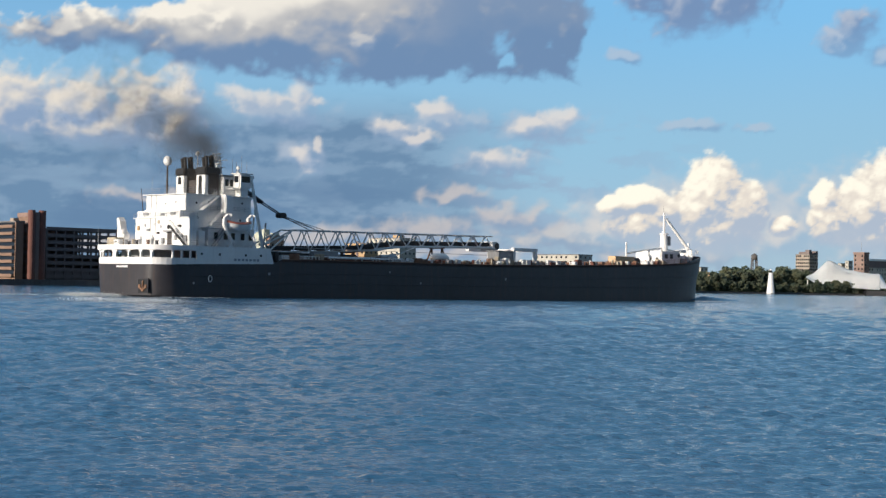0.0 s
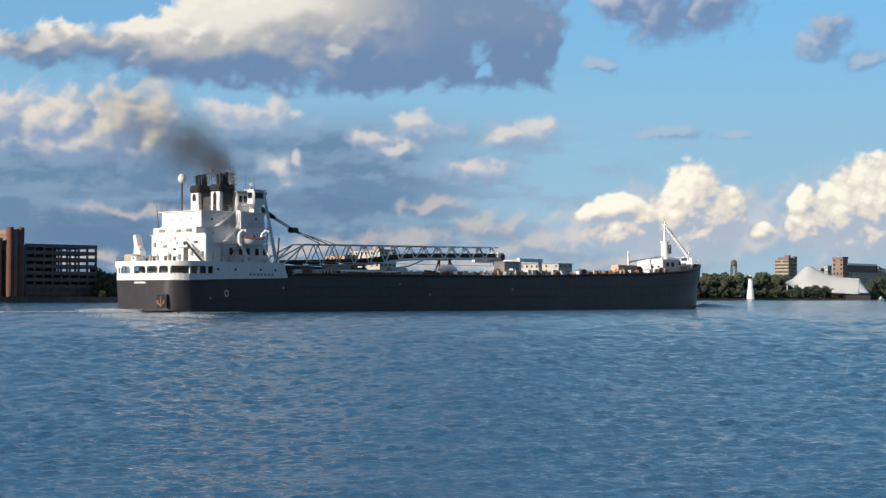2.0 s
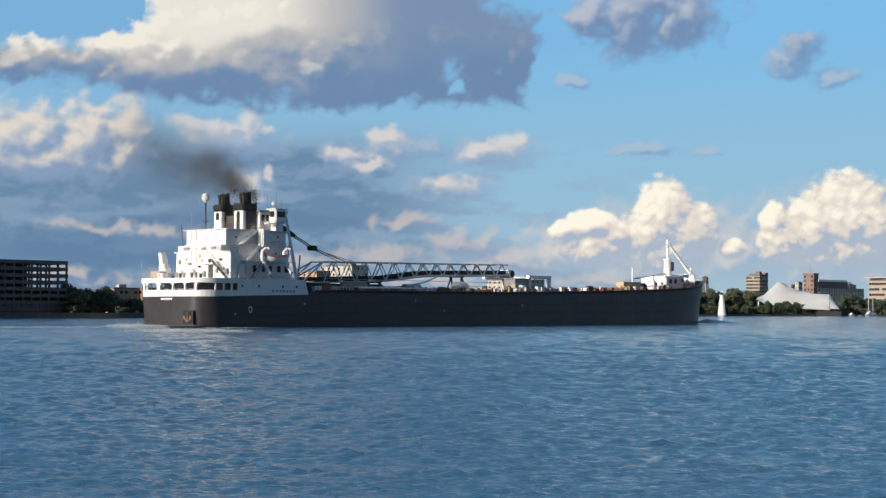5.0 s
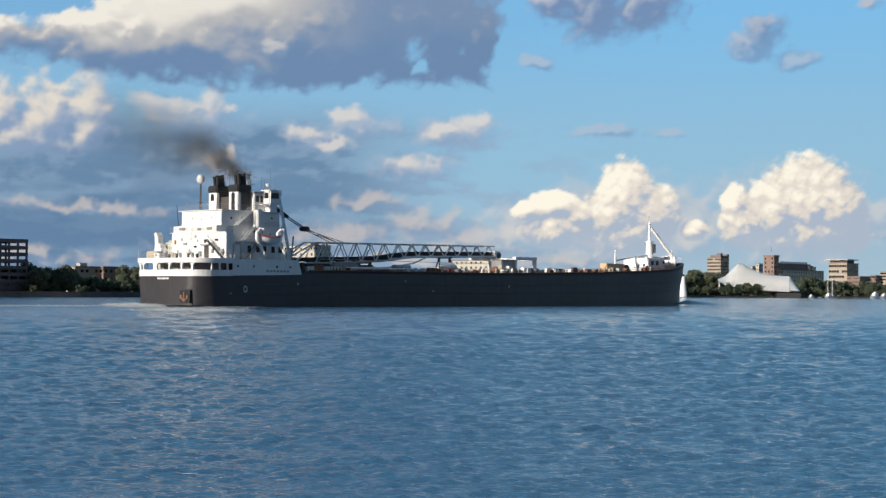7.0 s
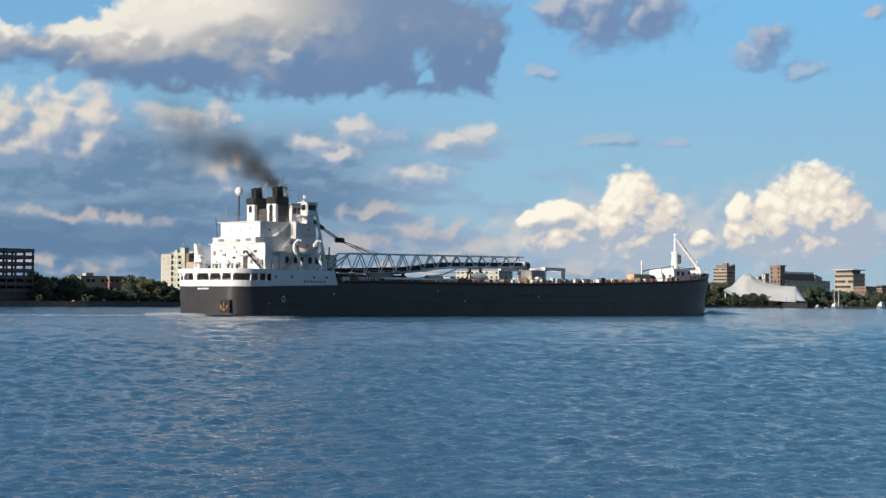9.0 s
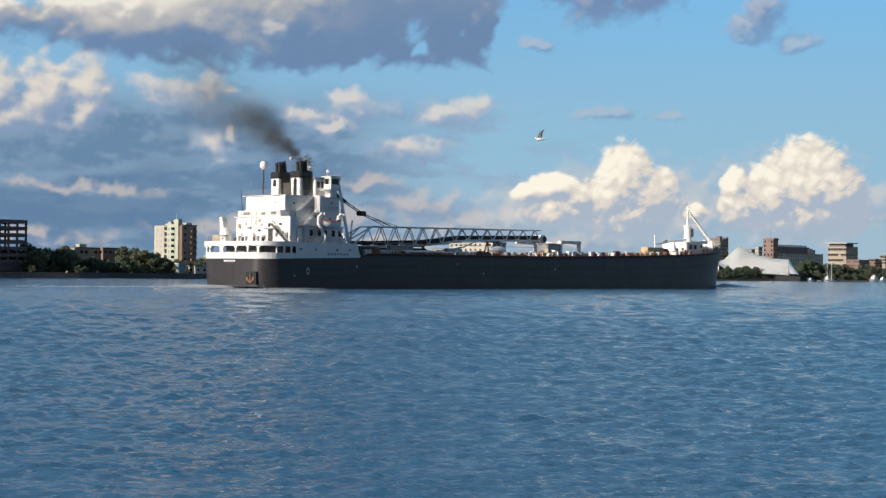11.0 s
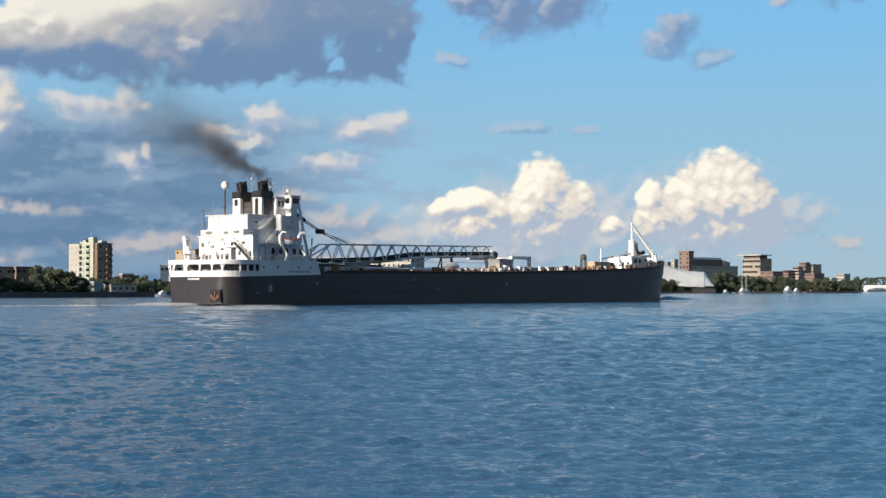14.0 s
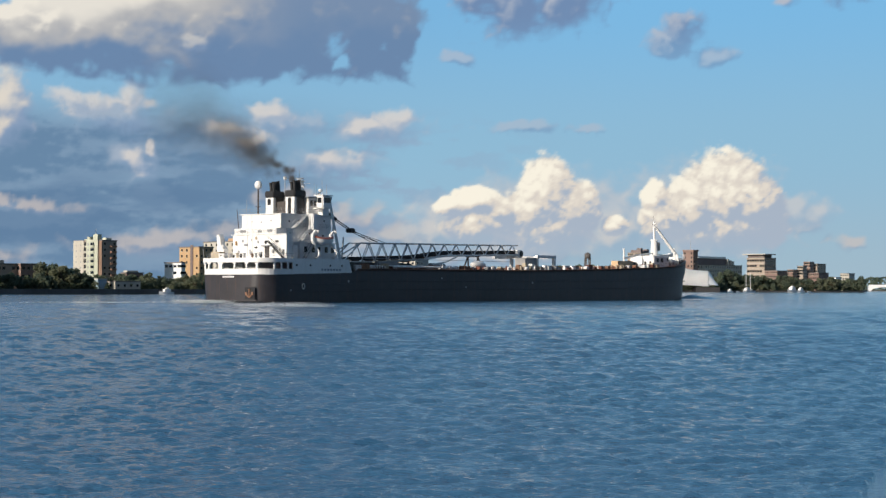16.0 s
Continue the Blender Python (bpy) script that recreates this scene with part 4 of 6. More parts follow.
def make_lifeboat(ship):
    """An open boat under davits on the starboard side."""
    bm = bmesh.new()
    n, rows = 14, []
    for i in range(n + 1):
        u = i / n * 2 - 1
        w = 1.15 * (1 - abs(u) ** 2.6) + 0.04
        ring = []
        for j in range(9):
            a = math.pi * j / 8
            ring.append(bm.verts.new((20.4 + u * 3.0, -9.2 + w * math.cos(a), 13.9 + 0.35 * u * u - 1.35 * math.sin(a) * (1 - 0.35 * u * u))))
        rows.append(ring)
    for p, q in zip(rows, rows[1:]):
        for j in range(8):
            bm.faces.new((p[j], p[j + 1], q[j + 1], q[j]))
    for ring in (rows[0], rows[-1]):
        bm.faces.new(ring)
    boat = smooth(part("lifeboat", bm, M_WHITE, ship, "white lifeboat with red cover under davits"))
    bm = bmesh.new()
    rows = []
    for i in range(n + 1):
        u = i / n * 2 - 1
        w = 1.2 * (1 - abs(u) ** 2.6) + 0.05
        rows.append([bm.verts.new((20.4 + u * 3.05, -9.2 + w * math.cos(math.pi * j / 6), 13.85 + 0.35 * u * u + 0.5 * math.sin(math.pi * j / 6))) for j in range(7)])
    for p, q in zip(rows, rows[1:]):
        for j in range(6):
            bm.faces.new((p[j], q[j], q[j + 1], p[j + 1]))
    part("boat_cover", bm, M_ORANGE, boat, "faded red boat cover")
    for x in (17.6, 23.4):
        bm = bmesh.new()
        pts = [(x, -9.9, 9.5), (x + 0.1, -10.2, 10.8), (x - 0.5, -9.6, 12.2), (x - 0.9, -9.0, 13.6), (x - 0.8, -9.0, 15.0), (x - 0.2, -9.3, 15.7), (x + 0.4, -9.6, 15.6)]
        sweep(bm, pts, 0.31, 8)
        d = part("davit", bm, M_WHITE, ship, "curved white boat davit")
        part("davit_foot", block(x - 0.5, x + 0.5, -10.2, -9.4, 9.4, 9.9), M_WHITE, d)
        part("falls", bar((x + 0.3, -9.4, 15.5), (x + 0.4, -9.3, 14.2), 0.05), M_BLACK, d)


def make_boom(ship):
    """The self-unloading boom: a box truss on the deck with a conveyor in it."""
    x0, x1, w = 33.0, 103.0, 1.9

    def top(x):
        return float(np.interp(x, [33, 40.6, 103], [10.6, 13.7, 14.5]))

    def low(x):
        return float(np.interp(x, [33, 42, 62, 72, 103], [9.0, 9.2, 9.9, 11.2, 11.9]))
    boom = part("boom_base", block(29.6, 33.0, -2.6, 2.6, 7.2, 9.2, bevel=0.2), M_GREY, ship, "grey boom turntable housing")
    ns = 13
    xs = [40.6 + (x1 - 40.6) * i / ns for i in range(ns + 1)]
    for s in (-1, 1):
        y = s * w
        line = [(x0, y, low(x0) + 1.4)] + [(x, y, top(x)) for x in xs]
        for a, b in zip(line, line[1:]):
            part("top_chord", bar(a, b, 0.17, seg=6), M_STEEL, ship, "grey boom top chord")
        line = [(x0, y, low(x0))] + [(x, y, low(x)) for x in xs]
        for a, b in zip(line, line[1:]):
            part("bottom_chord", bar(a, b, 0.2 if a[0] < 60 else 0.28, seg=6), M_STEEL if a[0] < 60 else M_WHITE, ship)
        for i in range(ns):
            a, b = xs[i], xs[i + 1]
            m = (a + b) / 2
            part("diagonal", bar((a, y, low(a)), (m, y, top(m)), 0.15 if a < 52 else 0.22, seg=4), M_WHITE, ship)
            part("diagonal", bar((m, y, top(m)), (b, y, low(b)), 0.15, seg=4), M_WHITE, ship)
        part("diagonal", bar((x0 + 1, y, low(x0)), (40.6, y, top(40.6)), 0.16, seg=6), M_WHITE, ship)
    for i, x in enumerate(xs):
        part("cross_tie", bar((x, -w, top(x)), (x, w, top(x)), 0.1, seg=6), M_WHITE, ship)
    # conveyor trough along the inside and its rollers
    bm = bmesh.new()
    line = [36.0] + xs + [105.3]
    rows = [[bm.verts.new((x, yy, low(x) + dz)) for yy, dz in ((-1.3, 1.25), (-0.9, 0.35), (0.9, 0.35), (1.3, 1.25), (1.1, 1.25), (0.75, 0.6), (-0.75, 0.6), (-1.1, 1.25))] for x in line]
    for p, q in zip(rows, rows[1:]):
        for j in range(8):
            k = (j + 1) % 8
            bm.faces.new((p[j], q[j], q[k], p[k]))
    bm.faces.new(rows[0])
    bm.faces.new(rows[-1][::-1])
    bm.normal_update()
    belt = part("conveyor", bm, M_RUBBER, ship, "dark conveyor trough inside the boom")
    for x in xs:
        part("idler", bar((x, -1.2, low(x) + 0.3), (x, 1.2, low(x) + 0.3), 0.15), M_RUST, belt)
    part("hopper", block(36.2, 58.0, -3.4, 3.4, 7.1, 9.0, bevel=0.3), M_BLACK, ship, "dark loading hopper under the boom")
    part("hopper_hood", block(44.0, 52.0, -4.4, -2.6, 7.1, 9.4, bevel=0.4), M_GREY, ship, "grey machinery hood")
    part("deck_tank", bar((62.0, -5.6, 8.3), (67.0, -5.6, 8.3), 0.9, seg=14), M_GREY, ship, "grey cylindrical deck tank")
    part("walkway", block(41, 103, -2.9, -2.2, 10.0, 10.08), M_STEEL, belt)
    # head of the boom
    head = part("boom_head", block(103.0, 105.4, -2.0, 2.0, 11.2, 13.3, bevel=0.25), M_WHITE, ship, "white conveyor head at the boom's end")
    part("head_drum", bar((104.6, -2.1, 12.3), (104.6, 2.1, 12.3), 0.8, seg=14), M_BLACK, head)
    # saddle trusses on which the boom rests, and the hopper under its heel
    for x in (58.0, 86.0):
        bm = bmesh.new()
        for s in (-1, 1):
            tube(bm, (x - 1.2, s * 2.4, 7.3), (x, s * 1.6, low(x) - 0.1), 0.2, seg=6)
            tube(bm, (x + 1.2, s * 2.4, 7.3), (x, s * 1.6, low(x) - 0.1), 0.2, seg=6)
        box(bm, x - 0.3, x + 0.3, -2.2, 2.2, low(x) - 0.4, low(x) - 0.05)
        part("boom_saddle", bm, M_RUST, ship, "rusty boom rest")
    bm = bmesh.new()
    chain(bm, [(36, -4.6, 8.2), (60, -4.6, 8.4), (70, -4.2, 9.6), (75, -3.6, 11.0)], 0.16, 6)
    part("pipe_run", bm, M_STEEL, ship, "grey pipe along the deck")
    # gear about the heel of the boom
    for i, (x, w, h, m) in enumerate(((29.0, 1.6, 1.3, M_GREY), (31.2, 1.2, 1.8, M_BLACK), (33.0, 2.2, 1.1, M_WHITE), (36.4, 1.6, 1.5, M_RUST), (39.2, 2.4, 1.0, M_WHITE), (43.5, 1.3, 1.6, M_CANVAS))):
        part("winch_house", block(x, x + w, -7.2, -5.4, 7.0, 7.2 + h, bevel=0.12), m, ship, "small weathered winch housing")
    part("crane_post", bar((28.0, -7.4, 9.0), (28.6, -7.4, 14.6), 0.16), M_GREY, ship)
    # the A-frame and the luffing wires
    for s in (-1, 1):
        leg = part("frame_leg", bar((30.2, s * 5.4, 7.2), (27.2, s * 4.2, 23.6), 0.42, 0.3, 8), M_WHITE, ship, "white A-frame leg")
        part("leg_brace", bar((25.6, s * 5.0, 19.0), (27.9, s * 4.5, 19.6), 0.16), M_WHITE, leg)
        part("leg_brace", bar((26.6, s * 5.2, 9.4), (28.2, s * 4.6, 18.0), 0.2), M_WHITE, leg)
    part("frame_head", block(26.7, 27.8, -4.6, 4.6, 23.3, 24.0, bevel=0.1), M_WHITE, ship)
    for s in (-1, 1):
        wires = bmesh.new()
        tube(wires, (27.4, s * 0.45, 22.2), (33.5, s * 0.45, 19.1), 0.32, seg=8)
        tube(wires, (33.5, s * 0.45, 19.1), (39.2, s * 0.45, 16.6), 0.12, seg=6)
        tube(wires, (39.2, s * 0.45, 16.6), (47.5, s * 1.0, 14.1), 0.09, seg=6)
        tube(wires, (38.6, s * 0.5, 16.5), (50.2, s * 1.0, 14.0), 0.06, seg=6)
        t = part("luffing_wire", wires, M_BLACK, ship, "dark luffing tackle")
        part("sheave_block", block(37.9, 40.0, s * 0.45 - 0.35, s * 0.45 + 0.35, 16.1, 17.2, bevel=0.25), M_BLACK, t, "black sheave block")


def make_deck(ship):
    """Hatches, hatch crane, rails and gear forward of the house."""
    rng = random.Random(4)
    first = None
    for i in range(19):
        x = 40 + i * 6.1
        z = sheer(x) - 0.35
        coam = part("hatch_coaming", block(x, x + 3.4, -7.2, 7.2, z, z + 0.75), M_DECK, ship)
        part("hatch_cover", block(x - 0.15, x + 3.55, -7.4, 7.4, z + 0.75, z + 1.05, bevel=0.06), M_RUST if i % 4 else M_GREY, coam, "rusty steel hatch cover")
        for k in range(4):
            px = x + k * 0.95
            part("hatch_clamp", block(px, px + 0.18, -7.65, -7.4, z + 0.3, z + 1.15), M_WHITE if rng.random() < 0.5 else M_RUST, coam)
    for i in range(84):
        x = 60 + i * 1.28 + rng.uniform(-0.6, 0.6)
        z = sheer(x) - 0.3
        y = -rng.uniform(7.6, 9.6) * (1 if x < 165 else 0.75)
        kind = rng.random()
        m = rng.choice((M_WHITE, M_RUST, M_GREY, M_CANVAS, M_WHITE, M_DECK))
        h = rng.uniform(0.8, 1.7)
        if kind < 0.4:
            part("deck_vent", bar((x, y, z), (x, y, z + h), 0.25, 0.25, 8), m, ship)
        elif kind < 0.75:
            part("deck_box", block(x, x + rng.uniform(0.8, 2.0), y - 0.5, y + 0.5, z, z + h, bevel=0.06), m, ship, "weathered deck box")
        else:
            w = part("deck_winch", bar((x, y - 0.6, z + 0.7), (x, y + 0.6, z + 0.7), 0.5, seg=12), m, ship, "deck winch")
            part("winch_bed", block(x - 0.6, x + 0.6, y - 0.8, y + 0.8, z, z + 0.35), M_RUST, w)
    part("deck_pipe", bar((44.0, -9.2, 8.0), (66.0, -9.2, 8.1), 0.22, seg=8), M_WHITE, ship, "white pipe along the deck")
    smooth(part("work_boat", blob(bmesh.new(), (80.0, -6.5, 8.9), (3.0, 1.2, 1.1), 0.08, 3, 3), M_WHITE, ship, "white covered work boat on deck"))
    for k in range(9):
        x, y = 94.5 + 0.95 * k, -8.2 + 0.5 * (k % 3)
        part("gear_box", block(x, x + rng.uniform(0.7, 1.3), y - 0.6, y + 0.6, 7.3, 8.4 + rng.uniform(0.2, 1.3), bevel=0.08), rng.choice((M_RUST, M_WHITE, M_CANVAS, M_TAN)), ship, "weathered box of deck gear")
    # wire rail along the starboard deck edge
    pts = [(x, -half_beam(x, 1) + 0.15, sheer(x)) for x in range(31, 176, 12)]
    rail("wire_rail", pts, ship, 0.95, 2, 0.028, M_RUST, 3.0)
    # gantry hatch crane: white beam on legs over a grey housing
    g = part("hatch_crane", block(104.2, 113.0, -7.7, -6.6, 11.1, 11.9, bevel=0.12), M_WHITE, ship, "white travelling hatch crane")
    part("crane_leg", block(112.0, 112.9, -7.6, -6.8, 8.0, 11.2, bevel=0.08), M_WHITE, g)
    part("crane_leg", block(104.3, 105.0, -7.6, -6.8, 8.0, 11.2, bevel=0.08), M_WHITE, g)
    part("crane_leg", block(112.0, 112.9, 6.8, 7.6, 8.0, 11.2, bevel=0.08), M_WHITE, g)
    part("crane_beam", block(112.0, 112.9, -7.0, 7.6, 11.1, 11.8, bevel=0.08), M_WHITE, g)
    part("crane_beam", block(104.2, 112.9, 6.6, 7.6, 11.1, 11.8, bevel=0.08), M_WHITE, g)
    part("crane_housing", block(99.0, 104.6, -7.4, -4.0, 8.0, 10.9, bevel=0.15), M_GREY, ship, "grey deck housing")
    part("housing_roof", block(98.8, 104.8, -7.6, -3.8, 10.9, 11.1), M_GREY, ship)
    # tan store on the fore deck
    st = part("deck_store", block(144.0, 152.4, -7.4, -5.0, 8.4, 11.0, bevel=0.15), M_TAN, ship, "tan painted steel store")
    part("store_door", block(147.0, 148.2, -7.46, -7.4, 8.9, 10.9), M_TAN, st)
    part("tarpaulin", block(152.8, 156.0, -6.8, -4.4, 8.6, 10.8, bevel=0.4), M_BLACK, ship, "dark covered deck gear")
    part("deck_post", bar((158.6, 0, 9.0), (158.6, 0, 15.0), 0.3, 0.24, 10), M_WHITE, ship, "white deck post")


def make_bow(ship):
    # white forecastle bulwark and low house
    bm = bmesh.new()
    xs = [171, 173.5, 176, 178.5, 181, 183, 185, 186.5, 187.2, 187.9, 188.4]
    line = [(x, half_beam(x, 1) + 0.02) for x in xs] + [(x, -half_beam(x, 1) - 0.02) for x in xs[::-1]]
    rows = []
    for x, y in line:
        z = sheer(x)
        h = 0.75 * min(1.0, (x - 170) / 9)
        s = 1 if y > 0 else -1
        rows.append([bm.verts.new((x, y, z - 0.3)), bm.verts.new((x + 0.3 * (x - 171) / 16, y + s * 0.12, z + h)), bm.verts.new((x, y - s * 0.15, z + h)), bm.verts.new((x, y - s * 0.15, z - 0.3))])
    for p, q in zip(rows, rows[1:]):
        for i in range(4):
            j = (i + 1) % 4
            bm.faces.new((p[i], q[i], q[j], p[j]))
    bmesh.ops.recalc_face_normals(bm, faces=bm.faces)
    part("bow_bulwark", bm, M_HULL, ship, "dark bow bulwark")
    rail("bow_rail", [(174, -half_beam(174, 1) + 0.3, 10.9), (181, -half_beam(181, 1) + 0.3, 12.2), (187.6, -half_beam(187.6, 1) + 0.2, 12.9)], ship, 1.0, 3, 0.05)
    part("forecastle_deck", block(160.0, 180.0, -5.4, 5.4, 8.9, 9.3), M_DECK, ship)
    house = part("forecastle_house", block(168.5, 177.5, -4.2, 4.2, 9.2, 13.0, bevel=0.25), M_WHITE, ship, "low white forecastle house")
    for x in (170.2, 172.6):
        part("opening", block(x, x + 1.3, -4.27, -4.2, 11.0, 12.2), M_BLACK, house)
    part("port_light", bar((176.6, -4.18, 11.9), (176.6, -4.28, 11.9), 0.5, seg=14), M_BLACK, house, "dark round opening")
    bm = bmesh.new()
    prism(bm, [(161.5, -4.0), (168.6, -4.0), (168.6, 4.0), (161.5, 4.0)], 9.3, lambda x: 9.7 + (x - 161.5) * 0.1)
    part("breakwater", bm, M_WHITE, ship, "white sloping breakwater")
    # White plates added to catch the sun, in place of the bulwark's lit inside.
    for x, w, z in ((180.6, 4.6, 12.7), (184.2, 3.3, 13.7), (186.2, 1.7, 14.0)):
        white_plate = part("spray_shield", block(x, x + 0.3, -w, w, 9.9, z, bevel=0.08), M_WHITE, ship, "white plate across the bow, standing in for the sunlit bulwark")
        part("shield_stay", bar((x + 0.3, -w * 0.6, z - 0.4), (x + 2.0, -w * 0.5, 10.2), 0.12), M_WHITE, white_plate)
    for x, h in ((163.2, 1.5), (166.0, 1.6)):
        part("deck_vent", bar((x, -4.6, 9.4), (x, -4.6, 9.6 + h), 0.35, seg=8), M_BLACK, ship)
    for x, y, h in ((178.6, -3.6, 2.2), (180.8, -2.6, 2.8), (182.6, -1.8, 2.2), (180, 2, 2.4)):
        z = sheer(x) - 0.4
        w = part("windlass", bar((x, y - 0.9, z + h * 0.6), (x, y + 0.9, z + h * 0.6), 0.7, seg=12), M_WHITE, ship, "white anchor windlass")
        part("windlass_bed", block(x - 0.9, x + 0.9, y - 1.1, y + 1.1, z, z + h * 0.5), M_GREY, w)
    part("bow_deck", block(176, 185.5, -2.6, 2.6, 9.9, 10.1), M_DECK, ship)
    # crane: pedestal, cab, post and lowered jib
    ped = part("crane_pedestal", bar((175.6, 0, 12.8), (175.6, 0, 17.6), 1.15, 0.95, 16), M_WHITE, ship, "white deck crane pedestal")
    part("crane_cab", block(176.2, 177.4, -1.1, 1.1, 14.6, 17.2, bevel=0.15), M_GREY, ped)
    part("crane_cap", bar((175.6, 0, 17.6), (175.6, 0, 18.0), 1.3, 1.2, 16), M_WHITE, ped)
    part("crane_mast", bar((175.6, 0, 17.8), (175.6, 0, 23.6), 0.42, 0.22, 8), M_WHITE, ped)
    part("mast_yard", bar((174.2, -1.6, 22.8), (177.0, 1.6, 22.8), 0.08), M_WHITE, ped)
    part("mast_aerial", bar((175.6, 0.2, 23.5), (175.6, 0.2, 25.2), 0.05), M_GREY, ped)
    jib = bmesh.new()
    tube(jib, (176.0, -0.2, 21.9), (181.6, -3.6, 14.0), 0.34, 0.48, 12)
    tube(jib, (181.5, -3.5, 14.2), (181.7, -3.7, 13.8), 0.62, 0.62, 12)
    part("crane_jib", jib, M_WHITE, ped, "white crane jib lowered to its rest")
    part("jib_wire", bar((175.7, 0, 23.2), (181.4, -3.5, 14.8), 0.04, seg=4), M_GREY, ped)
    part("jib_rest", bar((181.6, -3.6, 10.0), (181.6, -3.6, 13.8), 0.3), M_WHITE, ship)
    part("jack_staff", bar((187.4, 0, 10.9), (187.4, 0, 15.6), 0.22), M_WHITE, ship)
    bm = bmesh.new()
    chain(bm, [(158.6, 0, 12.0), (166.0, 0, 13.0), (174.6, 0, 13.9)], 0.26, 8)
    part("derrick_boom", bm, M_WHITE, ship, "white cargo derrick lying level")
    bm = bmesh.new()
    chain(bm, [(176, 0, 13.6), (182, 0, 13.3), (186.2, 0, 13.6)], 0.2, 8)
    part("derrick_boom", bm, M_WHITE, ship)


def ship_pose(t):
    """Steady way, with a slow turn to starboard."""
    u = t - 8.0
    head = radians(44.294 + 0.1463 * u)
    mean = radians(44.294 + 0.07315 * u)
    return pose(-35.82 + 4.415 * u * math.sin(mean), 317.55 + 4.415 * u * math.cos(mean), 0.36, 0, 0, 90 - math.degrees(head))


SHIP = tagged(new("cargo_ship"), "black-hulled lake freighter with white aft deckhouse and unloading boom", "ship")
make_hull(SHIP)
make_stern(SHIP)
make_house(SHIP)
make_funnels(SHIP)
make_bridge(SHIP)
make_lifeboat(SHIP)
make_boom(SHIP)
make_deck(SHIP)
make_bow(SHIP)


# ---- the far bank ----
SHORE = [(-95, 520), (-60, 520), (-30, 575), (-16, 640), (-10, 676), (-3, 745), (3, 880), (7, 1120), (9.5, 1330), (12, 1400), (16, 1500), (20, 1610), (21.2, 1660), (21.35, 2620), (25, 2680), (45, 2700), (95, 2700)]


def shore_distance(az):
    return float(np.interp(az, [p[0] for p in SHORE], [p[1] for p in SHORE]))


def make_ground():
    azs = sorted(set([p[0] for p in SHORE] + list(np.arange(-20, 25, 1.0))))
    bm = bmesh.new()
    foot, edge, inner, far = [], [], [], []
    for az in azs:
        d = shore_distance(az)
        foot.append(bm.verts.new(at(az, d, -1.0)))
        edge.append(bm.verts.new(at(az, d + 0.6, 1.2)))
        inner.append(bm.verts.new(at(az, d + 14, 2.0)))
        far.append(bm.verts.new(at(az, 4950, 3.0)))
    for rows in ((edge, inner), (inner, far)):
        for i in range(len(azs) - 1):
            bm.faces.new((rows[0][i], rows[0][i + 1], rows[1][i + 1], rows[1][i]))
    bmesh.ops.recalc_face_normals(bm, faces=bm.faces)
    bmesh.ops.delete(bm, geom=foot, context="VERTS")
    ground = part("ground", bm, M_LAND, None)
    tagged(ground, "grassy far river bank", "ground", kind="structure")
    # quay wall along the water
    bm = bmesh.new()
    rows = []
    for az in azs:
        d = shore_distance(az)
        top = 2.3 if az < 5 else 1.5
        rows.append([bm.verts.new(at(az, d, -1)), bm.verts.new(at(az, d, top)), bm.verts.new(at(az, d + 2.5, top)), bm.verts.new(at(az, d + 2.5, -1))])
    for p, q in zip(rows, rows[1:]):
        for i in range(3):
            bm.faces.new((p[i], q[i], q[i + 1], p[i + 1]))
    bmesh.ops.recalc_face_normals(bm, faces=bm.faces)
    tagged(part("quay", bm, M_QUAY), "dark stone quay wall along the river", "quay", kind="structure")


make_ground()

TURN = 44.0  # the streets run along the river
ALONG = Vector((math.cos(radians(TURN)), math.sin(radians(TURN)), 0))
ACROSS = Vector((-math.sin(radians(TURN)), math.cos(radians(TURN)), 0))


def spread(az0, az1, dist, way):
    """How far one goes from az0 at that distance, along way, until az1."""
    p, a = at(az0, dist), radians(az1)
    s = (math.sin(a) * p.y - math.cos(a) * p.x) / (way.x * math.cos(a) - way.y * math.sin(a))
    return abs(s)


def windows(house, x_face, width, base, floors, storey, bays, size, material=None, skip=0.0, seed=1, proto={}):
    """Panes in slim frames, row by row; x_face True: on the sunlit face, else on the river face."""
    rng = random.Random(seed)
    key = (size, x_face)
    for f in range(floors):
        for b in range(bays):
            if rng.random() < skip:
                continue
            u = (b + 0.5) * width / bays
            z = base + (f + 0.55) * storey
            m = Matrix.Translation((0, u, z)) if x_face else Matrix.Translation((u, 0, z))
            if key not in proto:
                w, h = size
                bm = bmesh.new()
                if x_face:
                    box(bm, -0.06, 0.05, -w / 2, w / 2, -h / 2, h / 2)
                else:
                    box(bm, -w / 2, w / 2, -0.06, 0.05, -h / 2, h / 2)
                proto[key] = part("window", bm, M_GLASS, house, "dark window pane")
                proto[key].matrix_basis = m
                bm = bmesh.new()
                if x_face:
                    box(bm, -0.2, 0.05, -w / 2 - 0.1, w / 2 + 0.1, -h / 2 - 0.15, -h / 2)
                else:
                    box(bm, -w / 2 - 0.1, w / 2 + 0.1, -0.2, 0.05, -h / 2 - 0.15, -h / 2)
                SILL[key] = part("sill", bm, M_CONCRETE, proto[key])
            else:
                w = again(proto[key], m, house)
                s = again(SILL[key], Matrix(), w)


SILL = {}


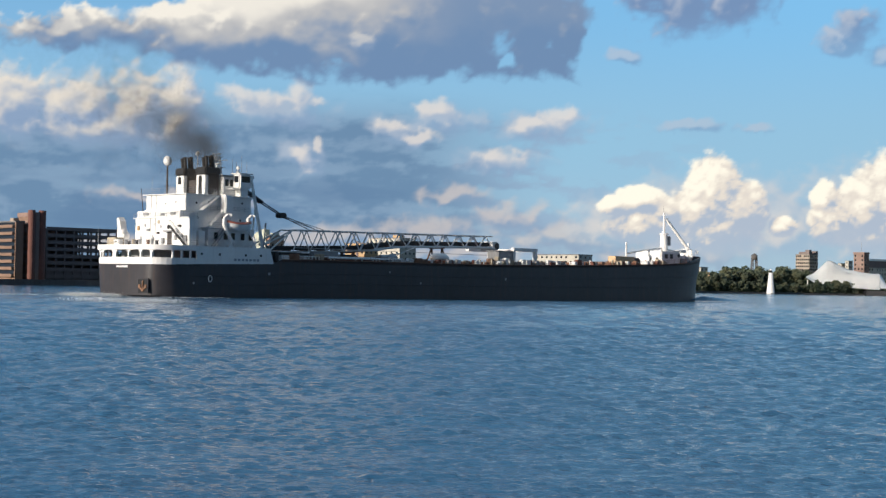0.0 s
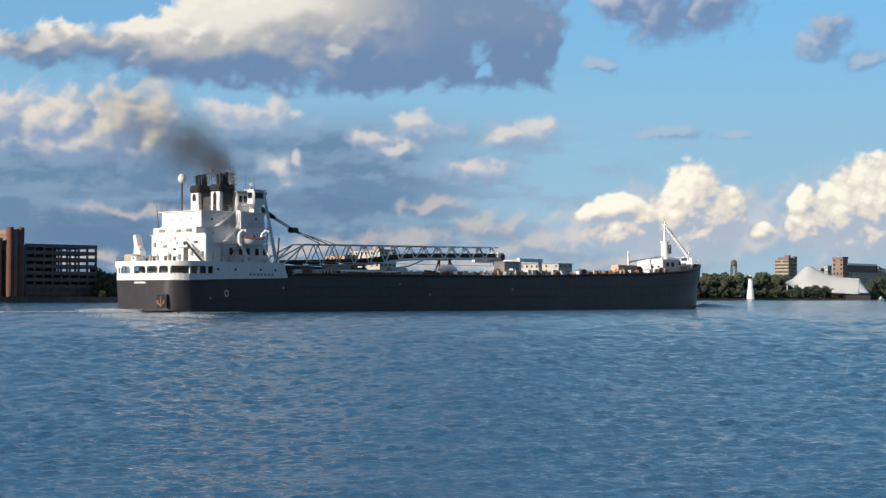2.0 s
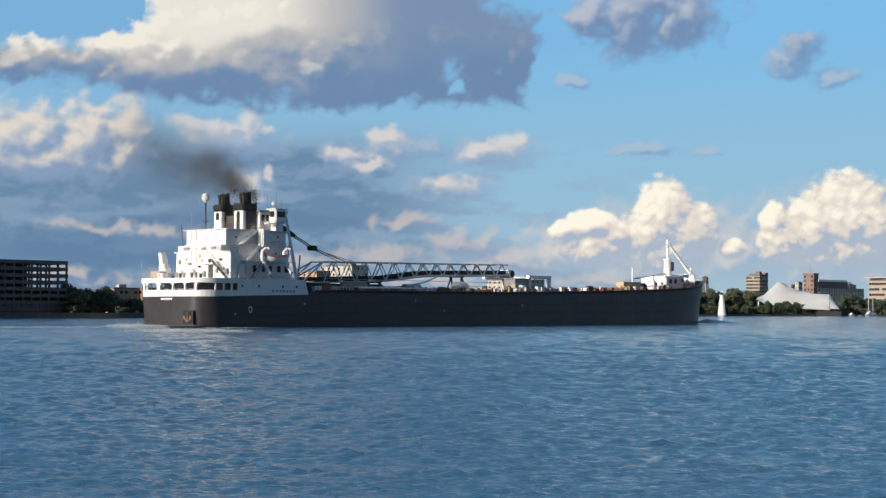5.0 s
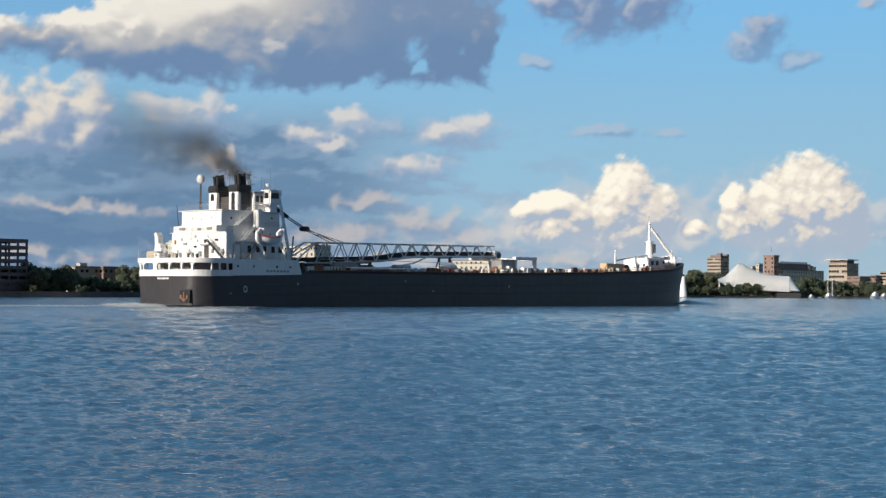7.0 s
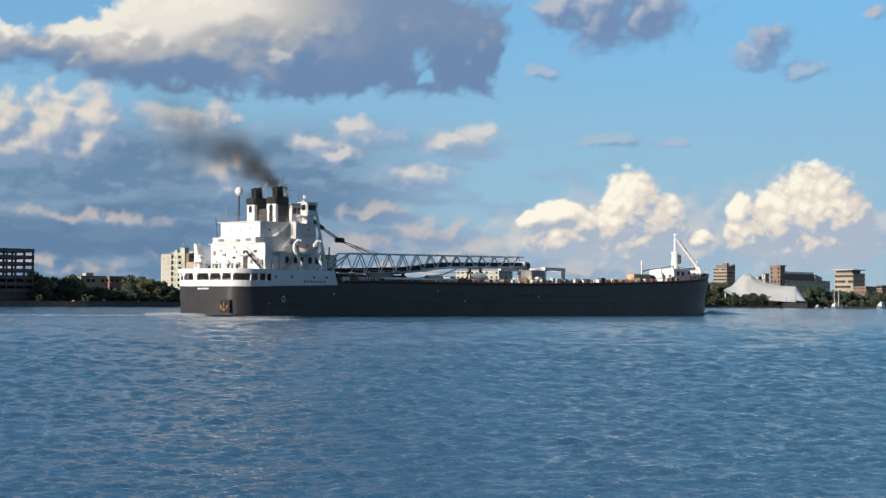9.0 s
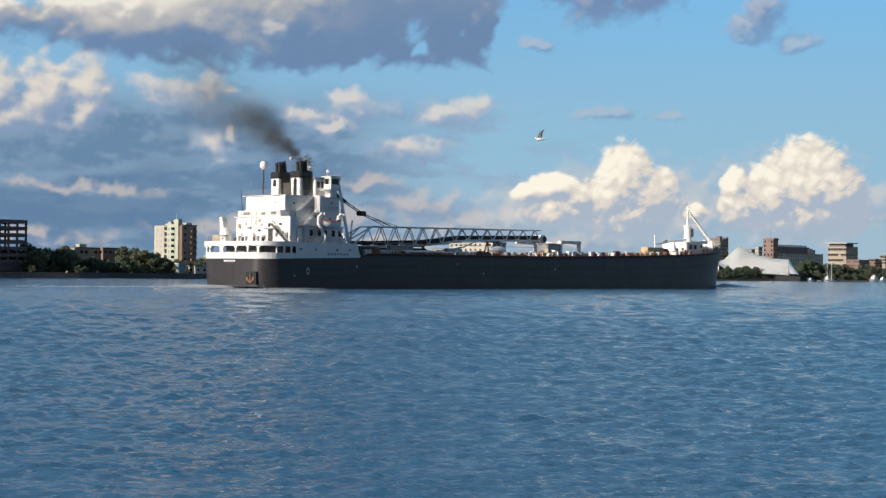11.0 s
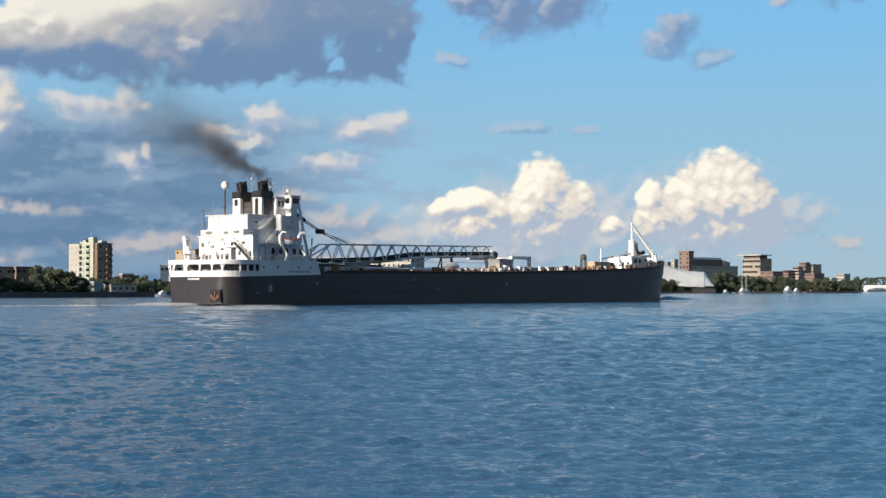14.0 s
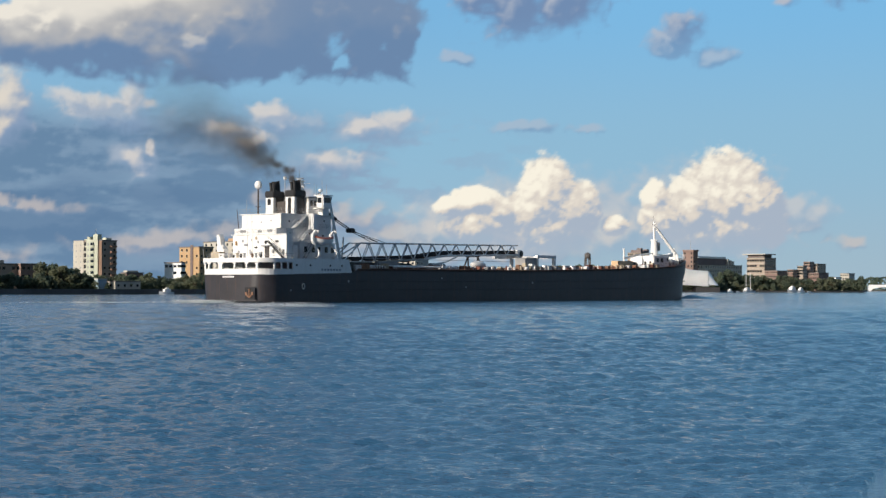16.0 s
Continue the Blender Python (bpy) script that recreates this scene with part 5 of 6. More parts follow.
def building(name, label, left, corner, right, dist, top, material, storey=3.2, lit_bays=0, river_bays=0, size=(1.4, 1.5), roof=None, base=2.0, skip=0.1, bands=None, seed=1):
    """A house whose near corner stands at the bearing corner; its sunlit face runs to the bearing left, its river face to right."""
    house = tagged(new(name), label, "building")
    house.matrix_basis = Matrix.Translation(at(corner, dist, 0)) @ pose(0, 0, 0, 0, 0, TURN)
    wl = spread(corner, left, dist, ACROSS)
    wr = spread(corner, right, dist, ALONG)
    part("wall", block(0, wr, 0, wl, 0, top, bevel=0.05), material, house)
    part("roof", block(-0.25, wr + 0.25, -0.25, wl + 0.25, top, top + 0.5), roof or M_ROOF, house)
    floors = max(1, int((top - base) / storey))
    if lit_bays:
        windows(house, True, wl, base, floors, (top - base) / floors, lit_bays, size, skip=skip, seed=seed)
    if river_bays:
        windows(house, False, wr, base, floors, (top - base) / floors, river_bays, size, skip=skip, seed=seed + 9)
    if bands:
        for f in range(floors + 1):
            z = base + f * (top - base) / floors
            part("floor_band", block(-0.3, wr + 0.3, -0.3, wl + 0.3, z - 0.35, z + 0.1), bands, house)
    return house, wl, wr


def roof_box(house, x0, x1, y0, y1, z0, z1, material=None, name="roof_house"):
    return part(name, block(x0, x1, y0, y1, z0, z1, bevel=0.05), material or M_BEIGE, house)


def make_garage():
    """An open-sided dark parking garage with brick stair towers."""
    dist, corner = 666.0, -14.35
    g = tagged(new("parking_garage"), "dark open-sided parking garage with brick stair towers", "building")
    g.matrix_basis = Matrix.Translation(at(corner, dist)) @ pose(0, 0, 0, 0, 0, TURN)
    wr = spread(corner, -11.86, dist, ALONG)
    deep = 17.0
    for f in range(8):
        z = 3.4 + f * 2.85
        part("floor_slab", block(0, wr, 0, deep, z - 0.25, z + 0.05), M_DARKBRICK, g)
        part("parapet", block(-0.15, wr + 0.15, -0.2, 0.05, z - 0.45, z + 1.05), M_DARKBRICK, g)
        part("parapet", block(-0.15, wr + 0.15, deep - 0.05, deep + 0.2, z - 0.45, z + 0.95), M_DARKBRICK, g)
        part("parapet", block(wr - 0.05, wr + 0.2, 0, deep, z - 0.45, z + 1.05), M_DARKBRICK, g)
    for b in range(9):
        u = b * (wr - 0.6) / 8
        part("column", block(u, u + 0.7, -0.05, 0.7, 0, 23.8), M_DARKBRICK, g)
        part("column", block(u, u + 0.7, deep - 0.7, deep, 0, 23.8), M_DARKBRICK, g)
    part("core", block(0.5, wr * 0.52, 5, deep - 2, 0, 22.8), M_DARKBRICK, g)
    part("core", block(wr * 0.5, wr - 1, 8, deep - 4, 0, 12.0), M_DARKBRICK, g)
    part("base_wall", block(0, wr, 0.3, 1.0, 0, 6.0), M_DARKBRICK, g)
    # stair towers
    t = tagged(new("stair_tower"), "brick stair tower with rounded red columns", "building")
    t.matrix_basis = Matrix.Translation(at(-14.98, 655)) @ pose(0, 0, 0, 0, 0, TURN)
    part("wall", block(0, 5.0, 0, 9.0, 0, 29.6), M_BROWN, t)
    for f in range(9):
        part("floor_band", block(-0.35, 0.2, 0.2, 8.8, 3 + f * 3.1, 4.6 + f * 3.1), M_BRICK, t)
    for x, m in ((1.0, M_DARKRED), (5.8, M_DARKRED)):
        part("column", bar((x, -0.6, 0), (x, -0.6, 30.6), 1.5, seg=14), m, t, "rounded red-brown brick column")
    part("wall", block(2.6, 4.3, -1.2, 0.2, 0, 29.8), M_BRICK, t)
    # lit balcony block beside it
    b, wl, wr = building("apartment_block", "brown brick block with balcony bands", -17.6, -15.42, -15.15, 652, 25.4, M_BROWN, storey=2.9, seed=4)
    for f in range(8):
        part("balcony", block(-1.3, 0.1, 0.5, wl - 0.5, 3.2 + f * 2.85, 4.4 + f * 2.85), M_BROWN, b, "brown balcony parapet")
        part("window_strip", block(-0.1, 0.05, 0.6, wl - 0.6, 4.4 + f * 2.85, 5.9 + f * 2.85), M_GLASS, b)
    roof_box(b, 0.5, 3, 3, 6, 25.4, 27.2)


def make_left_bank():
    h, wl, wr = building("low_building", "beige low-rise building behind trees", -10.5, -10.2, -9.2, 742, 13.6, M_BEIGE, 3.6, 2, 6, (1.6, 1.4), seed=2)
    roof_box(h, 4, 8, 2, 5, 13.6, 15.6, M_CONCRETE)
    building("brick_building", "low red-brown brick building behind trees", -9.35, -9.2, -8.3, 748, 13.7, M_BRICK, 3.6, 1, 5, (1.5, 1.4), seed=3)
    h, wl, wr = building("apartment_tower", "warm beige apartment tower with pale green balcony bays", -7.36, -6.36, -5.86, 770, 25.6, M_BEIGE, 2.75, 0, 3, (1.1, 1.2), skip=0.35, seed=5)
    # plain gable wall with small windows
    part("gable_wall", block(-0.3, 0.02, wl * 0.64, wl + 0.1, 0, 25.9), M_CONCRETE, h, "sunlit plain gable wall")
    for f in range(8):
        for u in (0.74, 0.9):
            part("window", block(-0.36, -0.28, wl * u - 0.35, wl * u + 0.35, 4.0 + f * 2.75, 4.9 + f * 2.75), M_GREY, h, "small window")
    # dark recess with open galleries, and the pale bay beside it
    part("recess", block(-0.1, 0.03, wl * 0.5, wl * 0.64, 0, 25.2), M_BLACK, h, "dark recessed gallery")
    part("bay", block(-1.1, 0.02, wl * 0.10, wl * 0.50, 0, 26.4), M_PALEGREEN, h, "pale green projecting bay")
    part("corner_wall", block(-0.4, 0.02, 0.0, wl * 0.10, 0, 25.6), M_BROWN, h)
    for f in range(8):
        z = 3.0 + f * 2.8
        part("balcony", block(-0.9, 0.02, wl * 0.51, wl * 0.63, z, z + 0.9), M_CONCRETE, h)
        part("balcony", block(-1.7, -1.05, wl * 0.22, wl * 0.36, z, z + 0.95), M_PALEGREEN, h)
        part("window", block(-1.16, -1.08, wl * 0.23, wl * 0.35, z + 1.0, z + 2.3), M_GLASS, h)
        part("window", block(-1.16, -1.08, wl * 0.41, wl * 0.46, z + 0.9, z + 2.0), M_GREY, h)
        part("balcony", block(wr * 0.55, wr * 0.95, -1.0, 0.02, z, z + 0.9), M_BROWN, h)
    for x0, x1, y0, y1, z in ((0.5, 3.0, wl * 0.2, wl * 0.36, 29.0), (-0.6, 1.6, wl * 0.4, wl * 0.5, 27.8), (2.5, 6, 0.6, 3.4, 27.2), (0.4, 2.2, wl * 0.52, wl * 0.66, 26.8)):
        roof_box(h, x0, x1, y0, y1, 25.6, z, M_PALEGREEN)
    part("aerial", bar((1.2, wl * 0.3, 29.0), (1.2, wl * 0.3, 31.5), 0.12), M_GREY, h)
    building("boat_shed", "blue sheet-metal boat shed", -6.62, -6.5, -6.2, 716, 6.6, M_BLUEWALL, 6, 0, 0, roof=M_CONCRETE)
    building("white_shed", "long low white shed by the river", -6.2, -5.9, -5.0, 720, 5.6, M_CONCRETE, 4, 1, 4, (1.2, 1.1))
    h, wl, wr = building("brick_house", "red brick house with pale gable", -5.7, -5.5, -4.9, 755, 9.8, M_BRICK, 3.2, 1, 4, (1.3, 1.4), seed=6)
    part("roof_light", block(1, wr - 2, 1, 4, 10.2, 11.2, bevel=0.3), M_CONCRETE, h)
    building("white_block", "white concrete block with window bands", -4.15, -3.55, -3.4, 790, 15.4, M_TENT, 3.2, 4, 2, (2.4, 1.2), seed=7)
    h, wl, wr = building("ochre_tower", "ochre brick apartment block with dark stair strip", -3.62, -2.9, -2.4, 815, 24.0, M_OCHRE, 3.0, 4, 3, (1.1, 1.3), seed=8)
    part("stair_strip", block(-0.4, 0.05, wl * 0.3, wl * 0.42, 0, 25.2), M_DARKBRICK, h)
    h, wl, wr = building("cream_block", "cream apartment block in the sun", -2.75, -1.6, -1.0, 850, 28.0, M_CONCRETE, 3.0, 6, 4, (1.2, 1.4), seed=9)
    roof_box(h, 2, 6, 3, 8, 28, 30, M_OCHRE)
    h, wl, wr = building("long_block", "long cream apartment block", 3.4, 5.0, 5.5, 1060, 25.0, M_CONCRETE, 3.1, 9, 3, (1.6, 1.4), seed=10)
    building("annex", "small cream annex beside the long block", 2.75, 3.2, 3.4, 1050, 20.0, M_CONCRETE, 3.1, 3, 1, (1.4, 1.4), seed=11)
    building("grey_block", "grey low office block", 0.2, 0.9, 1.6, 960, 17.0, M_BEIGE, 3.2, 4, 4, seed=12)
    building("brick_mill", "dark brick mill on the river", 6.3, 7.0, 7.9, 1230, 16.0, M_BRICK, 3.4, 5, 6, seed=13)


def make_right_bank():
    building("white_house", "pale house among trees", 9.05, 9.45, 9.7, 1500, 24.0, M_CONCRETE, 3.2, 3, 2, seed=21)
    building("pale_house", "small pale yellow house", 9.5, 9.8, 10.0, 1480, 19.0, M_OCHRE, 3.2, 3, 2, seed=22)
    building("warehouse", "long dark warehouse with white roof", 10.2, 10.5, 11.0, 1560, 23.5, M_DARKBRICK, 4, 2, 5, roof=M_TENT, seed=23)
    # water tower on legs
    wt = tagged(new("water_tower"), "grey steel water tower on legs", "tower")
    wt.location = at(11.36, 1600)
    smooth(part("tank", bar((0, 0, 34), (0, 0, 38.5), 3.2, 3.2, 18), M_QUAY, wt))
    part("tank_roof", bar((0, 0, 38.5), (0, 0, 40.5), 3.3, 0.4, 18), M_QUAY, wt)
    for a in range(6):
        c, s = math.cos(a * math.pi / 3), math.sin(a * math.pi / 3)
        part("leg", bar((5.2 * c, 5.2 * s, 0), (2.8 * c, 2.8 * s, 34.2), 0.45), M_QUAY, wt)
    # white lighthouse by the harbour
    lh = tagged(new("lighthouse"), "white tapered lighthouse on the river bank", "lighthouse")
    lh.location = at(11.95, 1392, 0)
    smooth(part("tower", bar((0, 0, 0.5), (0, 0, 18.2), 3.6, 1.7, 20), M_WHITE, lh)).data.set_sharp_from_angle(angle=radians(40))
    part("gallery", bar((0, 0, 18.2), (0, 0, 18.7), 2.3, 2.3, 20), M_WHITE, lh)
    part("lantern", bar((0, 0, 18.7), (0, 0, 20.8), 1.2, 1.2, 12), M_GLASS, lh)
    part("lantern_roof", bar((0, 0, 20.8), (0, 0, 22.4), 1.6, 0.1, 12), M_WHITE, lh)
    # tall dark block with a stepped top
    h, wl, wr = building("tower_block", "weathered grey-brown tower block", 12.82, 13.3, 13.6, 1650, 41.0, M_BEIGE, 3.4, 7, 5, (1.8, 1.9), seed=24)
    for x0, x1, y0, y1, z in ((0, 4, 0, 5, 46), (wr - 4, wr, 0, 5, 45), (2, wr - 2, 6, 14, 44)):
        roof_box(h, x0, x1, y0, y1, 41, z, M_DARKBRICK)
    # the tower of the brick works and its long hall
    h, wl, wr = building("brick_tower", "square red-brown brick tower with flagpole", 14.84, 15.2, 15.37, 1690, 43.5, M_BRICK, 4.2, 3, 2, (1.8, 2.2), skip=0.2, seed=25)
    part("parapet", block(-0.5, wr + 0.5, -0.5, wl + 0.5, 43.5, 45.2), M_BRICK, h)
    part("flagpole", bar((wr / 2, wl / 2, 44), (wr / 2, wl / 2, 56), 0.25, 0.12), M_GREY, h)
    h, wl, wr = building("long_hall", "long brick hall with pale roof house", 15.2, 15.45, 16.95, 1720, 29.5, M_CONCRETE, 4.2, 2, 18, (2.0, 2.2), seed=26)
    roof_box(h, 3, wr * 0.8, 6, 14, 29.8, 37.0, M_DARKBRICK)
    part("roof_house", block(4, wr * 0.7, 5, 12, 37.0, 39.2), M_TENT, h)
    for k in range(3):
        roof_box(h, wr * 0.72 + k * 6, wr * 0.72 + k * 6 + 3.5, 4, 8, 29.8, 36.5 - k, M_CONCRETE)
    for az0, z in ((14.3, 34), (14.55, 37)):
        building("white_plant", "white industrial plant building", az0, az0 + 0.12, az0 + 0.26, 1760, z, M_CONCRETE, 4, 1, 3)
    # the modern block with deep floor edges
    h, wl, wr = building("office_block", "tan office block with deep floor edges and flat roof", 17.12, 17.75, 18.15, 1700, 36.5, M_BEIGE, 5.2, 7, 5, (2.6, 2.4), seed=27, bands=M_CONCRETE)
    part("roof_canopy", block(-4, wr * 0.8, -3, wl + 3, 40.0, 41.0), M_CONCRETE, h)
    roof_box(h, 0.5, wr * 0.7, 1, wl - 1, 36.8, 40.0, M_DARKBRICK)
    building("brick_row", "red-brown brick riverside row", 17.75, 18.2, 18.55, 1640, 22.0, M_BRICK, 3.4, 6, 4, seed=28)
    for i, (l, c, r, z, d) in enumerate(((18.55, 18.75, 18.9, 24, 1720), (18.9, 19.1, 19.25, 28, 1730), (19.12, 19.35, 19.5, 33, 1750), (19.35, 19.6, 19.9, 31, 1760))):
        building("apartment_building", "grey-brown apartment building with stepped roof", l, c, r, d, z, M_BEIGE if i % 2 else M_BRICK, 3.1, 4, 3, (1.6, 1.6), seed=30 + i)
    building("dark_brick_house", "dark red brick house on the river", 19.3, 19.65, 20.0, 1650, 20.0, M_BRICK, 3.2, 5, 4, seed=36)
    building("white_villa", "low white villa among trees", 20.05, 20.25, 20.45, 1690, 15.5, M_TENT, 3.4, 3, 3, seed=37)
    building("yellow_house", "pale yellow house among trees", 20.4, 20.7, 20.9, 1720, 20.0, M_CONCRETE, 3.4, 4, 3, seed=38)


def make_tent():
    """The white membrane roof over a riverside stage: one tall peak, a long falling ridge and a round open end."""
    tent = tagged(new("stage_canopy"), "white tensile membrane canopy of a riverside stage", "canopy")
    d = 1472.0
    bm = bmesh.new()
    nu, nv = 40, 14
    grid = []
    for i in range(nu + 1):
        u = i / nu
        az = 13.2 + (15.75 - 13.2) * u
        ridge = float(np.interp(u, [0, 0.1, 0.2, 0.29, 0.36, 0.45, 0.6, 0.8, 1.0], [17.0, 20.0, 26.5, 32.2, 31.5, 27.5, 23.5, 21.0, 20.3]))
        foot = float(np.interp(u, [0, 0.12, 0.35, 0.6, 0.85, 1.0], [15.5, 11.0, 8.0, 7.0, 6.0, 5.5]))
        row = []
        for j in range(nv + 1):
            v = j / nv * 2 - 1
            shape = (1 - abs(v) ** 1.5) if u < 0.5 else math.sqrt(max(0.0, 1 - v * v)) * (u - 0.5) * 2 + (1 - abs(v) ** 1.5) * (1 - (u - 0.5) * 2)
            z = foot + (ridge - foot) * max(0.0, shape)
            row.append(bm.verts.new(at(az, d + v * 17 + 17, z)))
        grid.append(row)
    for p, q in zip(grid, grid[1:]):
        for j in range(nv):
            bm.faces.new((p[j], q[j], q[j + 1], p[j + 1]))
    bmesh.ops.solidify(bm, geom=bm.faces[:], thickness=0.25)
    bmesh.ops.recalc_face_normals(bm, faces=bm.faces)
    smooth(part("membrane", bm, M_TENT, tent))
    bm = bmesh.new()
    rows = []
    for i in range(9):
        u = i / 8
        az = 15.76 + 0.36 * u
        rows.append([bm.verts.new(at(az, d + (j / 8 * 2 - 1) * 17 * (1 - 0.15 * u) + 17, 7.2 - 0.8 * u + (13.0 * (1 - u) ** 1.2) * math.sqrt(max(0, 1 - (j / 8 * 2 - 1) ** 2)))) for j in range(9)])
    for p, q in zip(rows, rows[1:]):
        for j in range(8):
            bm.faces.new((p[j], q[j], q[j + 1], p[j + 1]))
    bmesh.ops.recalc_face_normals(bm, faces=bm.faces)
    smooth(part("end_shell", bm, M_TENT, tent, "grey-white curved end shell"))
    for az in (13.25, 13.9, 14.5):
        a = at(az, d + 3)
        part("mast", bar((a.x, a.y, 0), (a.x, a.y, 14), 0.5), M_WHITE, tent)
    # Added black box imitates the shade beneath the canopy's right end.
    bm = bmesh.new()
    a, b = at(15.3, d - 1), at(16.15, d - 1)
    side = Vector((0, 26, 0))
    v = [bm.verts.new(p + Vector((0, 0, z))) for z in (0, 4.6) for p in (a, b, b + side, a + side)]
    for q in ((0, 1, 5, 4), (1, 2, 6, 5), (2, 3, 7, 6), (3, 0, 4, 7), (4, 5, 6, 7)):
        bm.faces.new([v[i] for i in q])
    part("stage_house", bm, M_BLACK, tent, "black box standing in for the shade under the canopy")


def make_bridge_far():
    br = tagged(new("arch_bridge"), "white concrete arch bridge far upriver", "bridge")
    a, b = at(21.42, 2590), at(27.0, 2660)
    way = (b - a).normalized()
    side = Vector((-way.y, way.x, 0)) * 6
    span = 47.0
    n = int((b - a).length / span)
    for i in range(n):
        p = a + way * span * i
        bm = bmesh.new()
        for s in (0, 1):
            o = side * s
            pts = []
            for k in range(13):
                u = k / 12
                z = 1.0 + 5.6 * math.sqrt(max(0, 1 - (2 * u - 1) ** 2)) if 0 < k < 12 else 0.5
                pts.append(p + o + way * (1.5 + (span - 3) * u) + Vector((0, 0, z)))
            up = [q.copy() for q in pts]
            for q in up:
                q.z = 8.6
            va = [bm.verts.new(q) for q in pts]
            vb = [bm.verts.new(q) for q in up]
            for k in range(12):
                bm.faces.new((va[k], va[k + 1], vb[k + 1], vb[k]))
        bmesh.ops.recalc_face_normals(bm, faces=bm.faces)
        part("arch", bm, M_TENT, br)
        bm = bmesh.new()
        v = [bm.verts.new(p + way * w - side * 0.1 + side * s * 1.2 + Vector((0, 0, z))) for w in (-1.6, 1.6) for s in (0, 1) for z in (-1, 8.6)]
        for q in ((0, 1, 3, 2), (4, 6, 7, 5), (0, 4, 5, 1), (2, 3, 7, 6)):
            bm.faces.new([v[i] for i in q])
        part("pier", bm, M_TENT, br)
    bm = bmesh.new()
    v = [bm.verts.new(q + o + Vector((0, 0, z))) for q in (a, b) for o in (-side * 0.15, side * 1.15) for z in (8.2, 10.6)]
    for q in ((0, 1, 3, 2), (4, 6, 7, 5), (0, 4, 5, 1), (2, 3, 7, 6), (1, 5, 7, 3), (0, 2, 6, 4)):
        bm.faces.new([v[i] for i in q])
    part("deck", bm, M_TENT, br, "pale bridge deck and parapet")


# ---- trees ----
def tree_variant(seed, height, wide, material):
    rng = random.Random(seed)
    tree = tagged(new("tree"), "leafy broadleaf tree on the river bank", "tree", group="trees on the far bank")
    bm = bmesh.new()
    tube(bm, (0, 0, -0.5), (0.1, 0, height * 0.45), height * 0.028, height * 0.016, 7)
    tips = []
    for i in range(7):
        a = i * 2.4 + rng.uniform(-0.4, 0.4)
        z0 = height * rng.uniform(0.22, 0.45)
        tip = Vector((math.cos(a) * wide * rng.uniform(0.25, 0.6), math.sin(a) * wide * rng.uniform(0.25, 0.6), height * rng.uniform(0.5, 0.85)))
        tube(bm, (0.05, 0, z0), tip, height * 0.012, height * 0.004, 5)
        tips.append(tip)
    part("trunk", bm, M_BARK, tree)
    lobes = []
    for i in range(19):
        u = (i + rng.random()) / 19
        a = rng.uniform(0, 6.28)
        r = wide * math.sqrt(rng.random()) * (0.75 if 0.05 < u < 0.75 else 0.42)
        lobes.append((Vector((r * math.cos(a), r * math.sin(a), height * (0.12 + 0.76 * u))), wide * rng.uniform(0.22, 0.4)))
    verts, faces = [], []
    for c, rad in lobes:
        for k in range(78):
            d = Vector((rng.gauss(0, 1), rng.gauss(0, 1), rng.gauss(0, 1))).normalized()
            p = c + Vector((d.x * rad, d.y * rad, d.z * rad * 0.8)) * rng.uniform(0.6, 1.08)
            s = rng.uniform(0.35, 0.75) * height / 12
            nrm = (d + Vector((rng.gauss(0, 0.5), rng.gauss(0, 0.5), rng.gauss(0.3, 0.5)))).normalized()
            t1 = nrm.orthogonal().normalized()
            t1.rotate(Matrix.Rotation(rng.uniform(0, 6.28), 3, nrm))
            t2 = nrm.cross(t1)
            b0 = len(verts)
            verts += [p + t1 * s, p + t2 * s * 0.7 + nrm * s * 0.2, p - t1 * s, p - t2 * s * 0.7 - nrm * s * 0.15]
            faces.append((b0, b0 + 1, b0 + 2, b0 + 3))
    me = bpy.data.meshes.new("crown")
    me.from_pydata(verts, [], faces)
    me.materials.append(material)
    crown = new("crown", me)
    crown.parent = tree
    return tree


